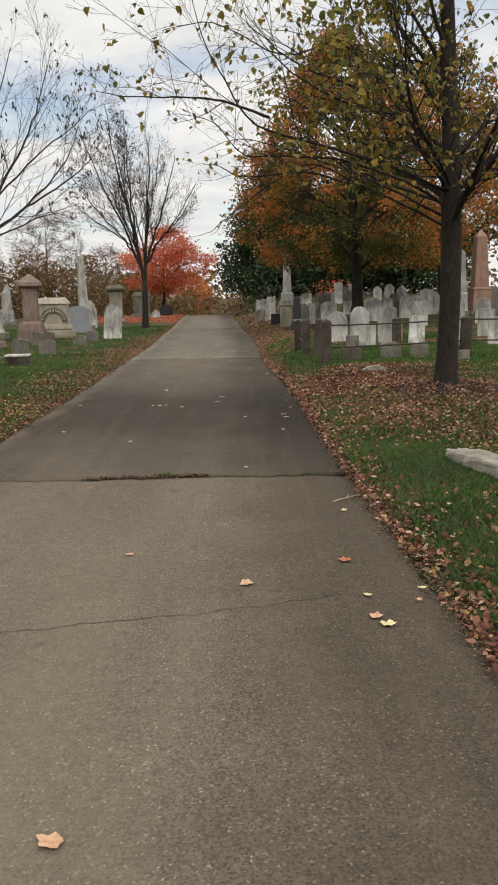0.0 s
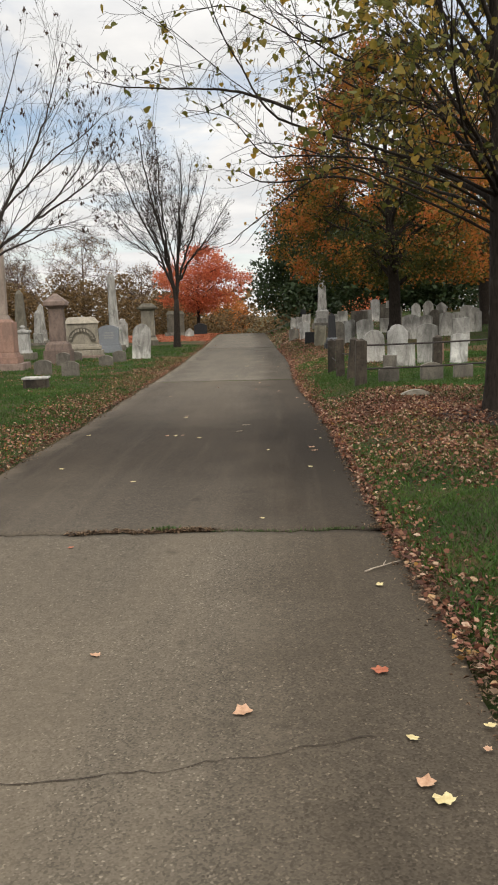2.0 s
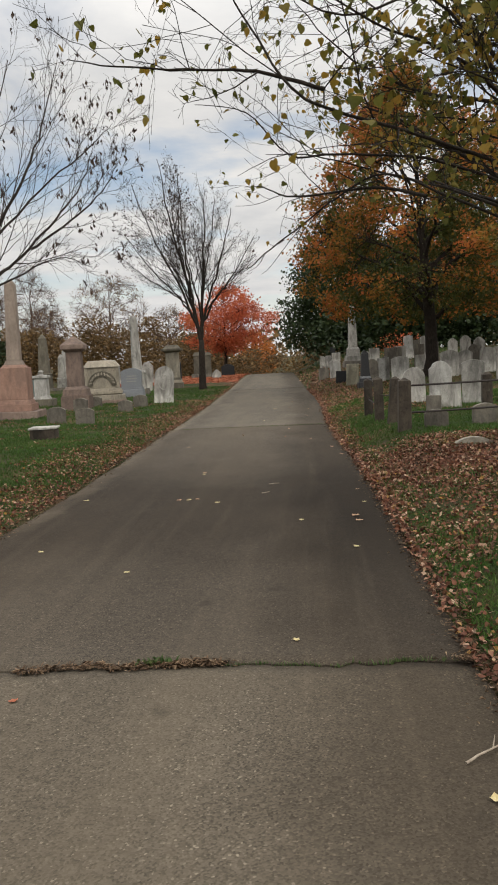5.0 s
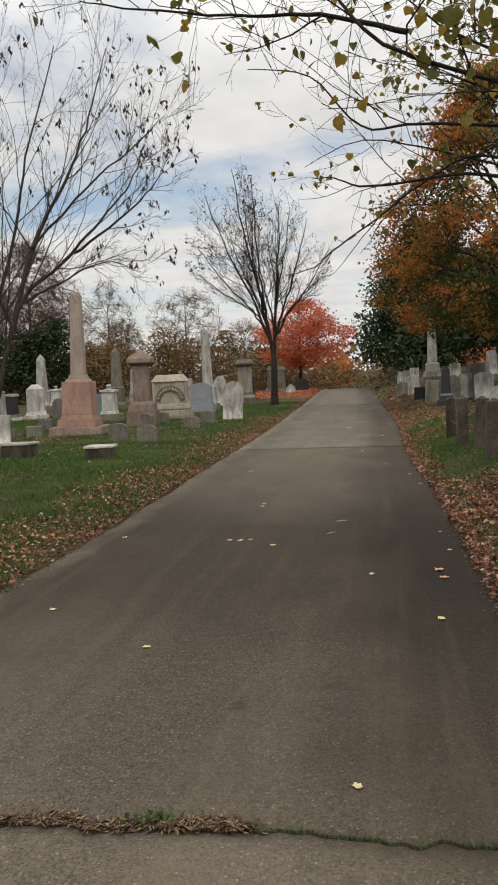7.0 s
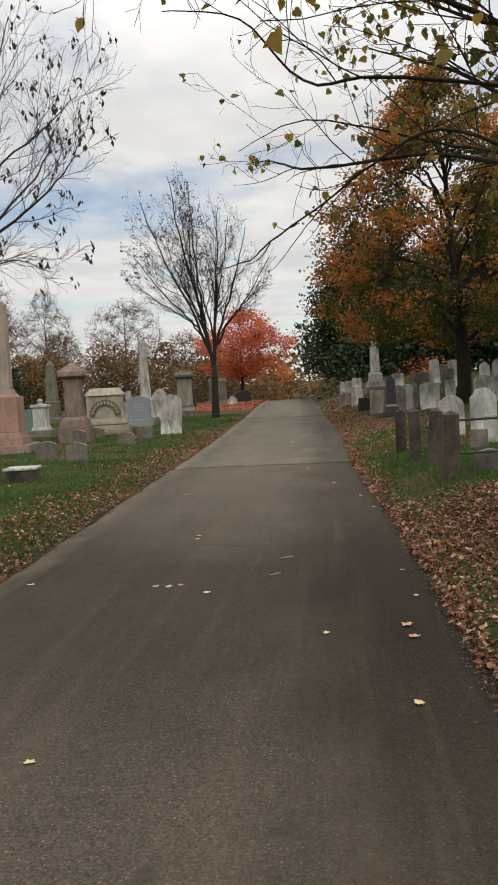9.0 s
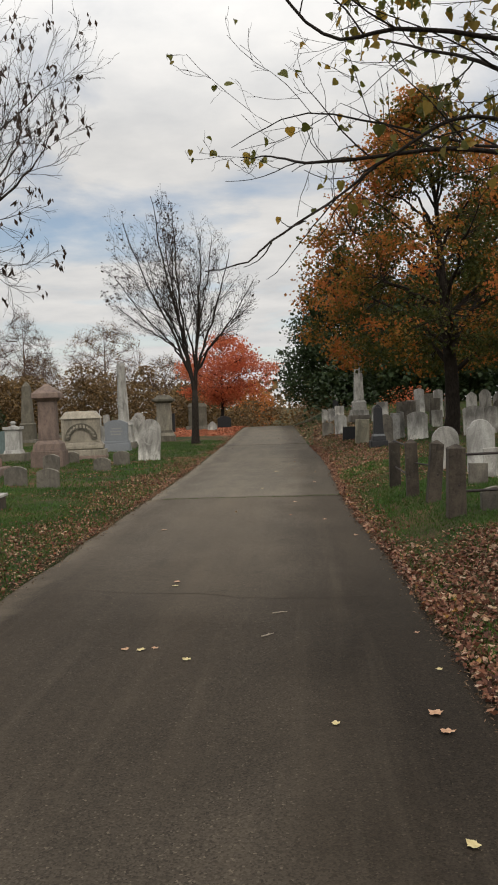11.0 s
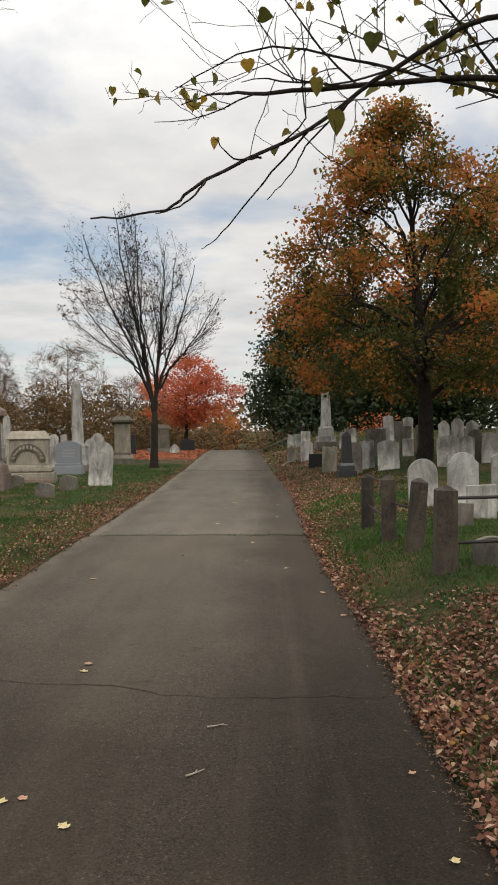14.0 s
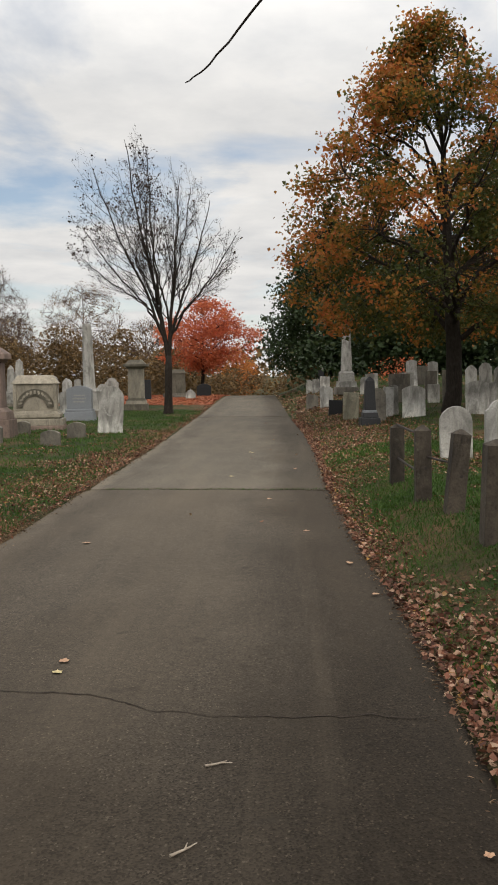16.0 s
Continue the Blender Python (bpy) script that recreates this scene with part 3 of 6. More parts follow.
def leaves_mesh(name, places, size, mat, seed, droop=0.35, flatness=0.0, simple=False, spread=0.45, heart=False, slim=1.0):
    """One mesh of many small leaves, each turned its own way. flatness 1 lays them down."""
    rng = np.random.default_rng(seed)
    places = np.asarray(places, dtype=float).reshape(-1, 3)
    n = len(places)
    outline, tris = (HEART_OUTLINE, HEART_FACES) if heart else (CARD_OUTLINE, CARD_FACES) if simple else (LEAF_OUTLINE, LEAF_FACES)
    yaw = rng.uniform(0, 2 * np.pi, n)
    pitch = rng.normal(-droop, spread, n) * (1 - flatness) + rng.normal(0.05, 0.16, n) * flatness
    roll = rng.normal(0, 0.8, n) * (1 - flatness) + rng.normal(0, 0.22, n) * flatness
    s = size * rng.uniform(0.6, 1.3, n)
    curl = rng.uniform(-1.0, 2.2, n)
    w = rng.uniform(0.8, 1.25, n) * slim
    lx = outline[None, :, 0] * w[:, None]
    ly = np.repeat(outline[None, :, 1], n, 0)
    lz = outline[None, :, 2] * curl[:, None]
    lx, ly, lz = lx * s[:, None], ly * s[:, None], lz * s[:, None]
    cr, sr = np.cos(roll)[:, None], np.sin(roll)[:, None]
    lx, lz = lx * cr + lz * sr, -lx * sr + lz * cr
    cp, sp = np.cos(pitch)[:, None], np.sin(pitch)[:, None]
    ly, lz = ly * cp - lz * sp, ly * sp + lz * cp
    cy, sy = np.cos(yaw)[:, None], np.sin(yaw)[:, None]
    gx, gy = lx * cy - ly * sy, lx * sy + ly * cy
    v = np.stack([gx + places[:, :1], gy + places[:, 1:2], lz + places[:, 2:]], axis=-1).reshape(-1, 3)
    k = outline.shape[0]
    corners = (tris[None] + (np.arange(n) * k)[:, None, None]).reshape(-1)
    return quick_mesh(name, v, corners, 3, mat)


def along_twigs(grove, per, rng, chance=None, lo=0.2, spread=0.04):
    out = []
    for pts in grove.twigs:
        for _ in range(per):
            g = (lo + (1 - lo) * rng.random()) * (len(pts) - 1)
            i = min(int(g), len(pts) - 2)
            p = pts[i].lerp(pts[i + 1], g - i)
            if chance is not None and rng.random() > chance(p):
                continue
            out.append((p.x + rng.gauss(0, spread), p.y + rng.gauss(0, spread), p.z + rng.gauss(0, spread)))
    return out


def plant(name, grove, x, y, label, bark, leaf=None, leaf_places=(), leaf_size=0.08, seed=1, simple=False, droop=0.35, group="", heart=False, slim=1.0):
    tree = thing(name, x, y, height(x, y), label, "tree", group)
    inv = tree.matrix_basis.inverted()
    for root in range(grove.root + 1):
        me = grove.wood_mesh("limb" if root else "trunk", bark, root)
        me.transform(inv)
        part_mesh("limb" if root else "trunk", me, tree)
    if len(leaf_places):
        me = leaves_mesh("crown", leaf_places, leaf_size, leaf, seed, droop, 0.0, simple, heart=heart, slim=slim)
        me.transform(inv)
        part_mesh("crown", me, tree, kind="stuff")
    return tree


def linden():
    """The near tree by the road, whose limbs hang over it."""
    g = Grove(11)
    x, y, z = 2.85, 11.9, 0.15
    spec = [None, dict(n=(9, 12), lo=0.16, ratio=(0.22, 0.45), angle=(28, 62), segs=6, wig=0.13, up=0.03, thin=0.5, most=2.2),
            dict(n=(5, 8), lo=0.15, ratio=(0.3, 0.55), angle=(25, 60), segs=5, wig=0.16, up=0.02, thin=0.6, most=0.9),
            dict(n=(2, 4), lo=0.15, ratio=(0.35, 0.6), angle=(25, 60), segs=3, wig=0.2, up=0.0, thin=0.65, most=0.4, tip=0.0015)]
    g.wood.append(([Vector(p) for p in ((x, y, z - 0.1), (x, y, z + 0.12), (x + 0.01, y, z + 0.5), (x + 0.03, y, 1.5), (x + 0.04, y, 2.3), (x + 0.02, y, 3.0), (x, y, 3.8), (x - 0.05, y, 4.8), (x - 0.1, y, 6.0), (x - 0.1, y, 7.4))],
                   [0.24, 0.18, 0.15, 0.14, 0.15, 0.14, 0.12, 0.10, 0.075, 0.04], 0, 0))
    t = (x + 0.03, y, 2.4)
    # culled to fit the camera: twigs stay above its last view's top edge
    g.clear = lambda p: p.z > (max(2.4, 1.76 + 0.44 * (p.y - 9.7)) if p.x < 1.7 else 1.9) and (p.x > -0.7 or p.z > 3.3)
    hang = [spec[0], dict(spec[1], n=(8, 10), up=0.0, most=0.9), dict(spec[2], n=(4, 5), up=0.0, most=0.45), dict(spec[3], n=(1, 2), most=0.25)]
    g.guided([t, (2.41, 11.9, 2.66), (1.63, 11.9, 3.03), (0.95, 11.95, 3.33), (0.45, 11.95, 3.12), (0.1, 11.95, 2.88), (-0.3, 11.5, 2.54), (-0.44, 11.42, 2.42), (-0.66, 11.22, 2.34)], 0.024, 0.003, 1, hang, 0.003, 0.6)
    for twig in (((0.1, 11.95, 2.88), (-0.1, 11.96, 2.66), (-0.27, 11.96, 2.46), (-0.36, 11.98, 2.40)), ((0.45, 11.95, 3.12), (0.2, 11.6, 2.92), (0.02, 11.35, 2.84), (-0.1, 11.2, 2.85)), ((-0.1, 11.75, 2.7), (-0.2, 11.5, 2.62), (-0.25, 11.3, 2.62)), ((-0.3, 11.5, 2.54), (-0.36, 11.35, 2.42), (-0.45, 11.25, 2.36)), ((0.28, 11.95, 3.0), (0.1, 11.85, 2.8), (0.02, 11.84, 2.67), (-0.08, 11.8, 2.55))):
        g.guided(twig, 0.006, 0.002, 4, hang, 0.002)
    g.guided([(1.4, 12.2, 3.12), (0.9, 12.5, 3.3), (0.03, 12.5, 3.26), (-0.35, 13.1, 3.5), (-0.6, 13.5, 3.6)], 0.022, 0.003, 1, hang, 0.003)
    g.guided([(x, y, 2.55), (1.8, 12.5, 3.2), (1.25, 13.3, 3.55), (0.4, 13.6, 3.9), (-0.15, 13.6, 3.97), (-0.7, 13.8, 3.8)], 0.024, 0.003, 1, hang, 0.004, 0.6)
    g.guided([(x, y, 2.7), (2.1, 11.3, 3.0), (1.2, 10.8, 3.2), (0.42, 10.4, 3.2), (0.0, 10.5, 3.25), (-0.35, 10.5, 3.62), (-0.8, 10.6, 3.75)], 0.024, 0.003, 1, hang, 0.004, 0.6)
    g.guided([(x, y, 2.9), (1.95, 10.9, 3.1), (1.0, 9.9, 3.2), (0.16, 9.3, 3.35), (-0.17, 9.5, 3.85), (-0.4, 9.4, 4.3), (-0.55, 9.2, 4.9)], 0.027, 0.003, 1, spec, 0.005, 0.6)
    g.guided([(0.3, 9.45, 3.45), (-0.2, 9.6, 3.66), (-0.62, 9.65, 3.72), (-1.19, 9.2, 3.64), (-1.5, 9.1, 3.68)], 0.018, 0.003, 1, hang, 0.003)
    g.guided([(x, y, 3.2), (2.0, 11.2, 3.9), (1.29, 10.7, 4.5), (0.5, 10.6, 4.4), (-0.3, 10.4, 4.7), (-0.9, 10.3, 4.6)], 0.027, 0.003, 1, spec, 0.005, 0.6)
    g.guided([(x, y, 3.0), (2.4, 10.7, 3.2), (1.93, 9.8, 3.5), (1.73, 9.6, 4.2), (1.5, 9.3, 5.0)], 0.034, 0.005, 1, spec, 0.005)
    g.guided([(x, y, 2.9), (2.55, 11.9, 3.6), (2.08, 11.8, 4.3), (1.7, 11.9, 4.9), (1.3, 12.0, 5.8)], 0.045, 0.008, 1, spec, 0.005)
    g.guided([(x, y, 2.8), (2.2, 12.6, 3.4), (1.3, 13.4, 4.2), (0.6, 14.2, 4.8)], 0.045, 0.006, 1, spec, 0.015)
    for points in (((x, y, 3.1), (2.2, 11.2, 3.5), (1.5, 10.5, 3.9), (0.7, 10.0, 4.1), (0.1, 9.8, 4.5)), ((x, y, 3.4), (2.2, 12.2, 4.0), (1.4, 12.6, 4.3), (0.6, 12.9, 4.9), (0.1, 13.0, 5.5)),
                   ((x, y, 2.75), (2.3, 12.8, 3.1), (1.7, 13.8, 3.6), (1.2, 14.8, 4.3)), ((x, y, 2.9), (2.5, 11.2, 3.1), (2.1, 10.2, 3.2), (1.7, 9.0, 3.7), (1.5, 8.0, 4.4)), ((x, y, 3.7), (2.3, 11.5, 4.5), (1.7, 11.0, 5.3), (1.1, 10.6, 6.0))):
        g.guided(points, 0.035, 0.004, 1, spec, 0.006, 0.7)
    for k in range(11):
        a = radians(-75 + k * 28 + g.rng.uniform(-8, 8))
        z0 = 2.45 + 0.22 * k
        length = g.rng.uniform(2.4, 3.4) * (1 - 0.03 * k)
        d = Vector((math.cos(a), math.sin(a), 0.55 + 0.05 * k))
        pts, rad = g.wander((x, y, z0), d, length, 0.055 - 0.002 * k, 0.006, 9, 0.07, 0.05)
        g.limb(pts, rad, 1, spec)

    def chance(p):
        c = 0.4 if p.x > 2.3 else 0.68 if p.x > 0.9 else 0.55 if p.x > 0.3 else 0.22
        if noise.noise(p * 0.9) < -0.05:
            c *= 0.5
        return c
    rng = random.Random(5)
    places = along_twigs(g, 3, rng, chance, 0.2, 0.03)
    plant("linden_tree", g, x, y, "dark-barked linden with sparse yellow-green leaves, limbs over the road", BARK_DARK, LINDEN_LEAF, places, 0.064, 3, False, 0.9, heart=True)


def bare_sapling():
    """The small tree left of the road, nearly bare, with dangling dark leaves."""
    g = Grove(23)
    spec = [None, dict(n=(9, 12), lo=0.2, ratio=(0.3, 0.5), angle=(20, 48), segs=6, wig=0.1, up=0.07, thin=0.42, most=1.8),
            dict(n=(6, 8), lo=0.2, ratio=(0.3, 0.5), angle=(20, 50), segs=5, wig=0.12, up=0.05, thin=0.6, most=0.8),
            dict(n=(2, 3), lo=0.2, ratio=(0.4, 0.6), angle=(20, 45), segs=3, wig=0.14, up=0.0, most=0.35, tip=0.0015)]
    x, y = -5.0, 14.2
    g.wood.append(([Vector(p) for p in ((x, y, -0.05), (x + 0.02, y, 0.3), (x + 0.1, y, 0.9), (x + 0.2, y, 1.2))], [0.12, 0.09, 0.08, 0.07], 0, 0))
    f = (x + 0.18, y, 1.1)
    g.guided([f, (-4.6, 14.1, 1.52), (-4.41, 14.1, 2.14), (-4.15, 14.1, 2.67), (-3.62, 14.1, 3.04), (-3.12, 13.95, 3.45), (-2.88, 14.4, 3.93), (-2.7, 14.5, 4.4)], 0.042, 0.005, 1, spec, 0.008)
    g.guided([(-4.2, 14.1, 2.55), (-3.7, 14.0, 2.75), (-3.1, 13.9, 2.95), (-2.68, 14.0, 2.82)], 0.02, 0.003, 1, spec, 0.008)
    g.guided([(-3.5, 14.05, 3.1), (-2.9, 13.9, 3.4), (-2.44, 13.8, 3.72), (-2.2, 13.75, 4.05)], 0.02, 0.003, 1, spec, 0.008)
    g.guided([(-4.4, 14.1, 2.2), (-4.05, 14.2, 3.3), (-3.6, 14.2, 4.0), (-3.3, 14.25, 4.7), (-3.05, 14.3, 5.5)], 0.036, 0.004, 1, spec, 0.008)
    g.guided([f, (-4.75, 14.3, 2.2), (-4.4, 14.3, 3.3), (-4.1, 14.2, 4.3), (-3.7, 14.3, 5.6)], 0.04, 0.005, 1, spec, 0.008)
    g.guided([f, (-5.1, 14.4, 2.2), (-5.0, 14.6, 3.6), (-4.7, 14.7, 5.6)], 0.042, 0.005, 1, spec, 0.008)
    g.guided([f, (-5.4, 14.0, 2.4), (-5.9, 13.8, 3.8), (-6.3, 13.6, 5.2)], 0.04, 0.005, 1, spec, 0.008)
    g.guided([(-4.1, 14.15, 3.2), (-3.4, 14.3, 3.9), (-2.75, 14.4, 4.4), (-2.4, 14.4, 4.7)], 0.02, 0.003, 1, spec, 0.008)
    rng = random.Random(8)
    places = []
    for pts in g.twigs:
        if rng.random() < 0.1:
            places += [tuple(pts[-1].lerp(pts[-2], rng.random()) + Vector((rng.gauss(0, 0.02), rng.gauss(0, 0.02), rng.gauss(0, 0.03)))) for _ in range(4)]
    plant("cherry_tree", g, x, y, "nearly bare small tree with a few dangling dark leaves", BARK_GREY, DRY_LEAF, places, 0.07, 6, True, 1.3, slim=0.55)


def vase_tree():
    """The bare tree on the far verge: a short trunk, upright leaders and a fan of fine twigs, highest towards the lawn."""
    g = Grove(31)
    x, y = -5.35, 44.6
    spec = [None, dict(n=(14, 16), lo=0.28, ratio=(0.26, 0.44), angle=(20, 46), segs=6, wig=0.07, up=0.06, thin=0.4, most=2.4),
            dict(n=(7, 9), lo=0.15, ratio=(0.28, 0.5), angle=(20, 48), segs=4, wig=0.09, up=0.05, thin=0.55, most=1.15, least_r=0.008),
            dict(n=(3, 4), lo=0.15, ratio=(0.35, 0.6), angle=(20, 50), segs=2, wig=0.1, up=0.04, thin=0.65, most=0.5, tip=0.005, least_r=0.006)]
    levels = (2.2, 2.8, 4.2, 5.3, 6.8, 8.0, 9.0, 10.0, 10.8, 11.6, 12.0)
    west = (0.3, 0.9, 2.4, 3.6, 4.5, 4.2, 3.9, 3.6, 3.2, 2.3, 1.2)
    east = (0.3, 0.9, 2.3, 3.4, 3.9, 3.1, 2.2, 1.2, 0.3, -0.7, -1.1)

    def inside(p):
        wide = 0.25 * noise.noise(Vector((p.z * 1.3, p.y, 4)))
        return -np.interp(p.z, levels, west) - wide < p.x - x < np.interp(p.z, levels, east) + wide and abs(p.y - y) < np.interp(p.z, levels, west)
    g.clear = inside
    g.wood.append(([Vector(p) for p in ((x, y, -0.1), (x, y, 0.25), (x + 0.02, y, 1.0), (x + 0.04, y, 1.9), (x + 0.05, y, 2.5))], [0.28, 0.19, 0.16, 0.155, 0.125], 0, 0))
    leaders = []
    # reach east, reach north, height, radius, the leader it springs from, how far up it
    for dx, dy, top, r, stem, at in ((-1.7, 0.3, 11.5, 0.12, None, 0), (0.6, 0.4, 9.9, 0.11, None, 0), (-2.9, -0.4, 10.2, 0.085, 0, 0.12), (1.9, -0.3, 8.8, 0.085, 1, 0.1), (-0.6, -1.0, 10.8, 0.075, 0, 0.25), (2.9, 0.5, 7.5, 0.06, 3, 0.14),
                                     (-3.6, 0.4, 8.0, 0.055, 2, 0.12), (0.2, 2.1, 8.8, 0.06, 1, 0.16), (-2.3, 1.7, 9.0, 0.06, 0, 0.18), (-0.5, -2.1, 8.6, 0.06, 1, 0.2), (2.6, -0.8, 6.3, 0.045, 3, 0.22), (-3.2, -1.0, 6.4, 0.045, 2, 0.2), (1.2, -0.9, 9.2, 0.05, 1, 0.36), (-1.3, 0.9, 10.0, 0.05, 0, 0.4)):
        b = Vector((x + 0.04, y, 2.25)) if stem is None else leaders[stem][0].lerp(leaders[stem][1], at * 3) if at * 3 < 1 else leaders[stem][1].lerp(leaders[stem][2], at * 3 - 1)
        t = Vector((x + dx, y + dy, top))
        m1 = Vector((b.x + (t.x - b.x) * 0.24, b.y + (t.y - b.y) * 0.24, b.z + (t.z - b.z) * 0.26))
        m2 = Vector((b.x + (t.x - b.x) * 0.64, b.y + (t.y - b.y) * 0.64, b.z + (t.z - b.z) * 0.6))
        leaders.append((b, m1, m2, t))
        g.guided([b, m1, m2, t], r, 0.012, 1, spec, 0.03)
    places = along_twigs(g, 2, random.Random(4), lambda p: 0.32 if (p.x < x + 0.2 and p.z > 6.2) else 0.06, 0.4, 0.05)
    plant("vase_shaped_tree", g, x, y, "nearly bare vase-shaped tree with small dark leaves at its top", BARK_DARK, DRY_LEAF, places, 0.1, 9, True)


def leafy_tree(name, x, y, profile, seed, label, bark, outer, size, sprays, per, trunk_r, inner=None, gap=-0.1, shift=0.0, limbs=20, puff=0.34, group="", twigs=0, lumps=0.3):
    """A tree whose crown follows a profile of (height, radius): leader, limbs, and sprays of leaves on twigs with gaps between."""
    g = Grove(seed)
    z = height(x, y)
    hs, rs = [p[0] for p in profile], [p[1] for p in profile]
    low, tall = hs[0], hs[-1]
    axis = lambda h: x + shift * (max(h, 0) / tall) ** 2
    stem = [-0.15, 0.12, 0.6, low * 0.6 + 0.5, low + 0.15 * (tall - low), low + 0.35 * (tall - low), low + 0.6 * (tall - low), tall * 0.92]
    g.wood.append(([Vector((axis(h) + 0.05 * math.sin(k * 1.7 + seed), y + 0.05 * math.cos(k * 2.1), z + h)) for k, h in enumerate(stem)],
                   [trunk_r * f for f in (1.5, 1.15, 1.0, 0.92, 0.75, 0.5, 0.28, 0.06)], 0, 0))
    bones = []
    for k in range(limbs):
        f = (k + 0.5) / limbs
        a = k * 2.39996 + g.rng.uniform(-0.3, 0.3)
        h0 = low * 0.85 + (tall - low) * 0.72 * f
        h1 = min(tall * 0.97, h0 + (tall - low) * g.rng.uniform(0.12, 0.34))
        r = 0.86 * float(np.interp(h1, hs, rs))
        b = Vector((axis(h0), y, z + h0))
        t = Vector((axis(h1) + r * math.cos(a), y + r * math.sin(a), z + h1))
        m = b.lerp(t, 0.5) + Vector((0, 0, 0.08 * r))
        g.guided([b, m, t], trunk_r * (0.42 - 0.26 * f), 0.012, 1, [None], 0.04)
        for p in g.wood[-1][0][2:]:
            bones.append(p)
    bone = np.array([tuple(p) for p in bones])
    rng = random.Random(seed + 1)
    weight = [np.interp(h, hs, rs) for h in np.linspace(low, tall, 60)]
    skin, heart = [], []
    made = 0
    while made < sprays:
        h = rng.choices(np.linspace(low, tall, 60), weight)[0] + rng.uniform(-0.1, 0.1)
        a, rho = rng.uniform(0, 2 * math.pi), rng.random() ** 0.42
        lump = 1 + lumps * noise.noise(Vector((math.cos(a) * 1.6, math.sin(a) * 1.6, h * 0.7 + seed)))
        r = float(np.interp(h, hs, rs)) * lump * rho
        c = Vector((axis(h) + r * math.cos(a), y + r * math.sin(a), z + h))
        made += 1
        if noise.noise(c * 0.62 + Vector((seed, 0, 0))) + 0.4 * noise.noise(c * 1.7) < gap:
            continue
        off = bone - np.array(tuple(c))
        j = int(np.argmin((off ** 2).sum(1) + np.maximum(off[:, 2], 0) * 0.8))
        root = bones[j]
        mid = root.lerp(c, 0.55) + Vector((rng.gauss(0, 0.06), rng.gauss(0, 0.06), 0.06))
        g.wood.append(([root, mid, c], [0.035, 0.022, 0.012] if twigs else [0.018, 0.011, 0.005] if (root - c).length < 0.8 else [0.007, 0.006, 0.004], 3, -1))
        for _ in range(twigs):
            d = Vector((rng.gauss(0, 1), rng.gauss(0, 1), rng.gauss(0.7, 0.7))).normalized() * rng.uniform(0.5, 1.3)
            g.wood.append(([mid.lerp(c, rng.random()), c + d], [0.016, 0.008], 4, -1))
        own = heart if inner and rho < 0.8 - 0.35 * (h - low) / (tall - low) + 0.25 * noise.noise(c * 0.8) else skin
        for _ in range(per):
            own.append((c.x + rng.gauss(0, puff), c.y + rng.gauss(0, puff), c.z + rng.gauss(0, puff * 0.6)))
    tree = plant(name, g, x, y, label, bark, outer, skin, size, seed + 2, True, 0.5, group)
    me = g.wood_mesh("twig_spray", bark, -1)
    me.transform(tree.matrix_basis.inverted())
    part_mesh("twig_spray", me, tree, kind="stuff")
    if heart:
        me = leaves_mesh("inner_crown", heart, size, inner, seed + 3, 0.5, 0.0, True)
        me.transform(tree.matrix_basis.inverted())
        part_mesh("inner_crown", me, tree, "greener leaves deep in the crown", kind="stuff")
    return tree


linden()
bare_sapling()
vase_tree()
leafy_tree("orange_maple", 4.35, 33.0, ((2.2, 3.2), (3.2, 4.1), (4.5, 4.3), (5.8, 4.0), (7.2, 3.2), (8.6, 2.2), (9.7, 1.2), (10.6, 0.25)), 41,
           "tall maple with rusty orange leaves and green ones inside", BARK_DARK, MAPLE_LEAF, 0.11, 2300, 50, 0.23, MAPLE_GREEN, 0.055, -0.8, 30, 0.22, lumps=0.3)


# ---- the trees behind ----
leafy_tree("orange_maple", 9.6, 41.0, ((2.6, 3.2), (4.0, 4.6), (6.5, 4.6), (8.5, 3.6), (10.5, 1.8), (11.8, 0.3)), 43,
           "maple with rusty autumn leaves behind the headstones", BARK_DARK, MAPLE_LEAF, 0.16, 1000, 34, 0.26, MAPLE_GREEN, -0.06, 0.0, 20, 0.34)
leafy_tree("green_tree", 2.9, 74.0, ((0.5, 4.6), (2.5, 5.3), (5.0, 4.6), (8.0, 3.2), (10.5, 1.8), (12.5, 0.3)), 47,
           "dense dark green tree beside the crest of the road", BARK_DARK, EVERGREEN, 0.24, 1000, 40, 0.25, None, -0.4, 0.0, 20, 0.5)
leafy_tree("green_tree", 8.5, 66.0, ((0.5, 4.2), (2.5, 4.6), (5.0, 4.2), (8.0, 2.6), (9.8, 0.4)), 49,
           "dense dark green tree behind the obelisk", BARK_DARK, EVERGREEN, 0.24, 800, 40, 0.25, None, -0.4, 0.0, 18, 0.5)
leafy_tree("red_maple", -8.2, 84.0, ((2.4, 1.6), (3.4, 3.6), (5.0, 4.4), (6.6, 3.5), (7.9, 1.8), (8.7, 0.3)), 53,
           "small maple with blazing coral red leaves", BARK_DARK, RED_LEAF, 0.19, 800, 34, 0.18, None, 0.0, 0.5, 18, 0.4, lumps=0.5)
leafy_tree("red_maple", -7.0, 112.0, ((0.6, 1.8), (2.0, 2.6), (3.8, 2.6), (5.6, 1.7), (6.6, 0.3)), 57,
           "small maple turning from red to amber", BARK_DARK, AMBER_LEAF, 0.2, 330, 30, 0.14, None, -0.12, 0.0, 12, 0.4, lumps=0.5)


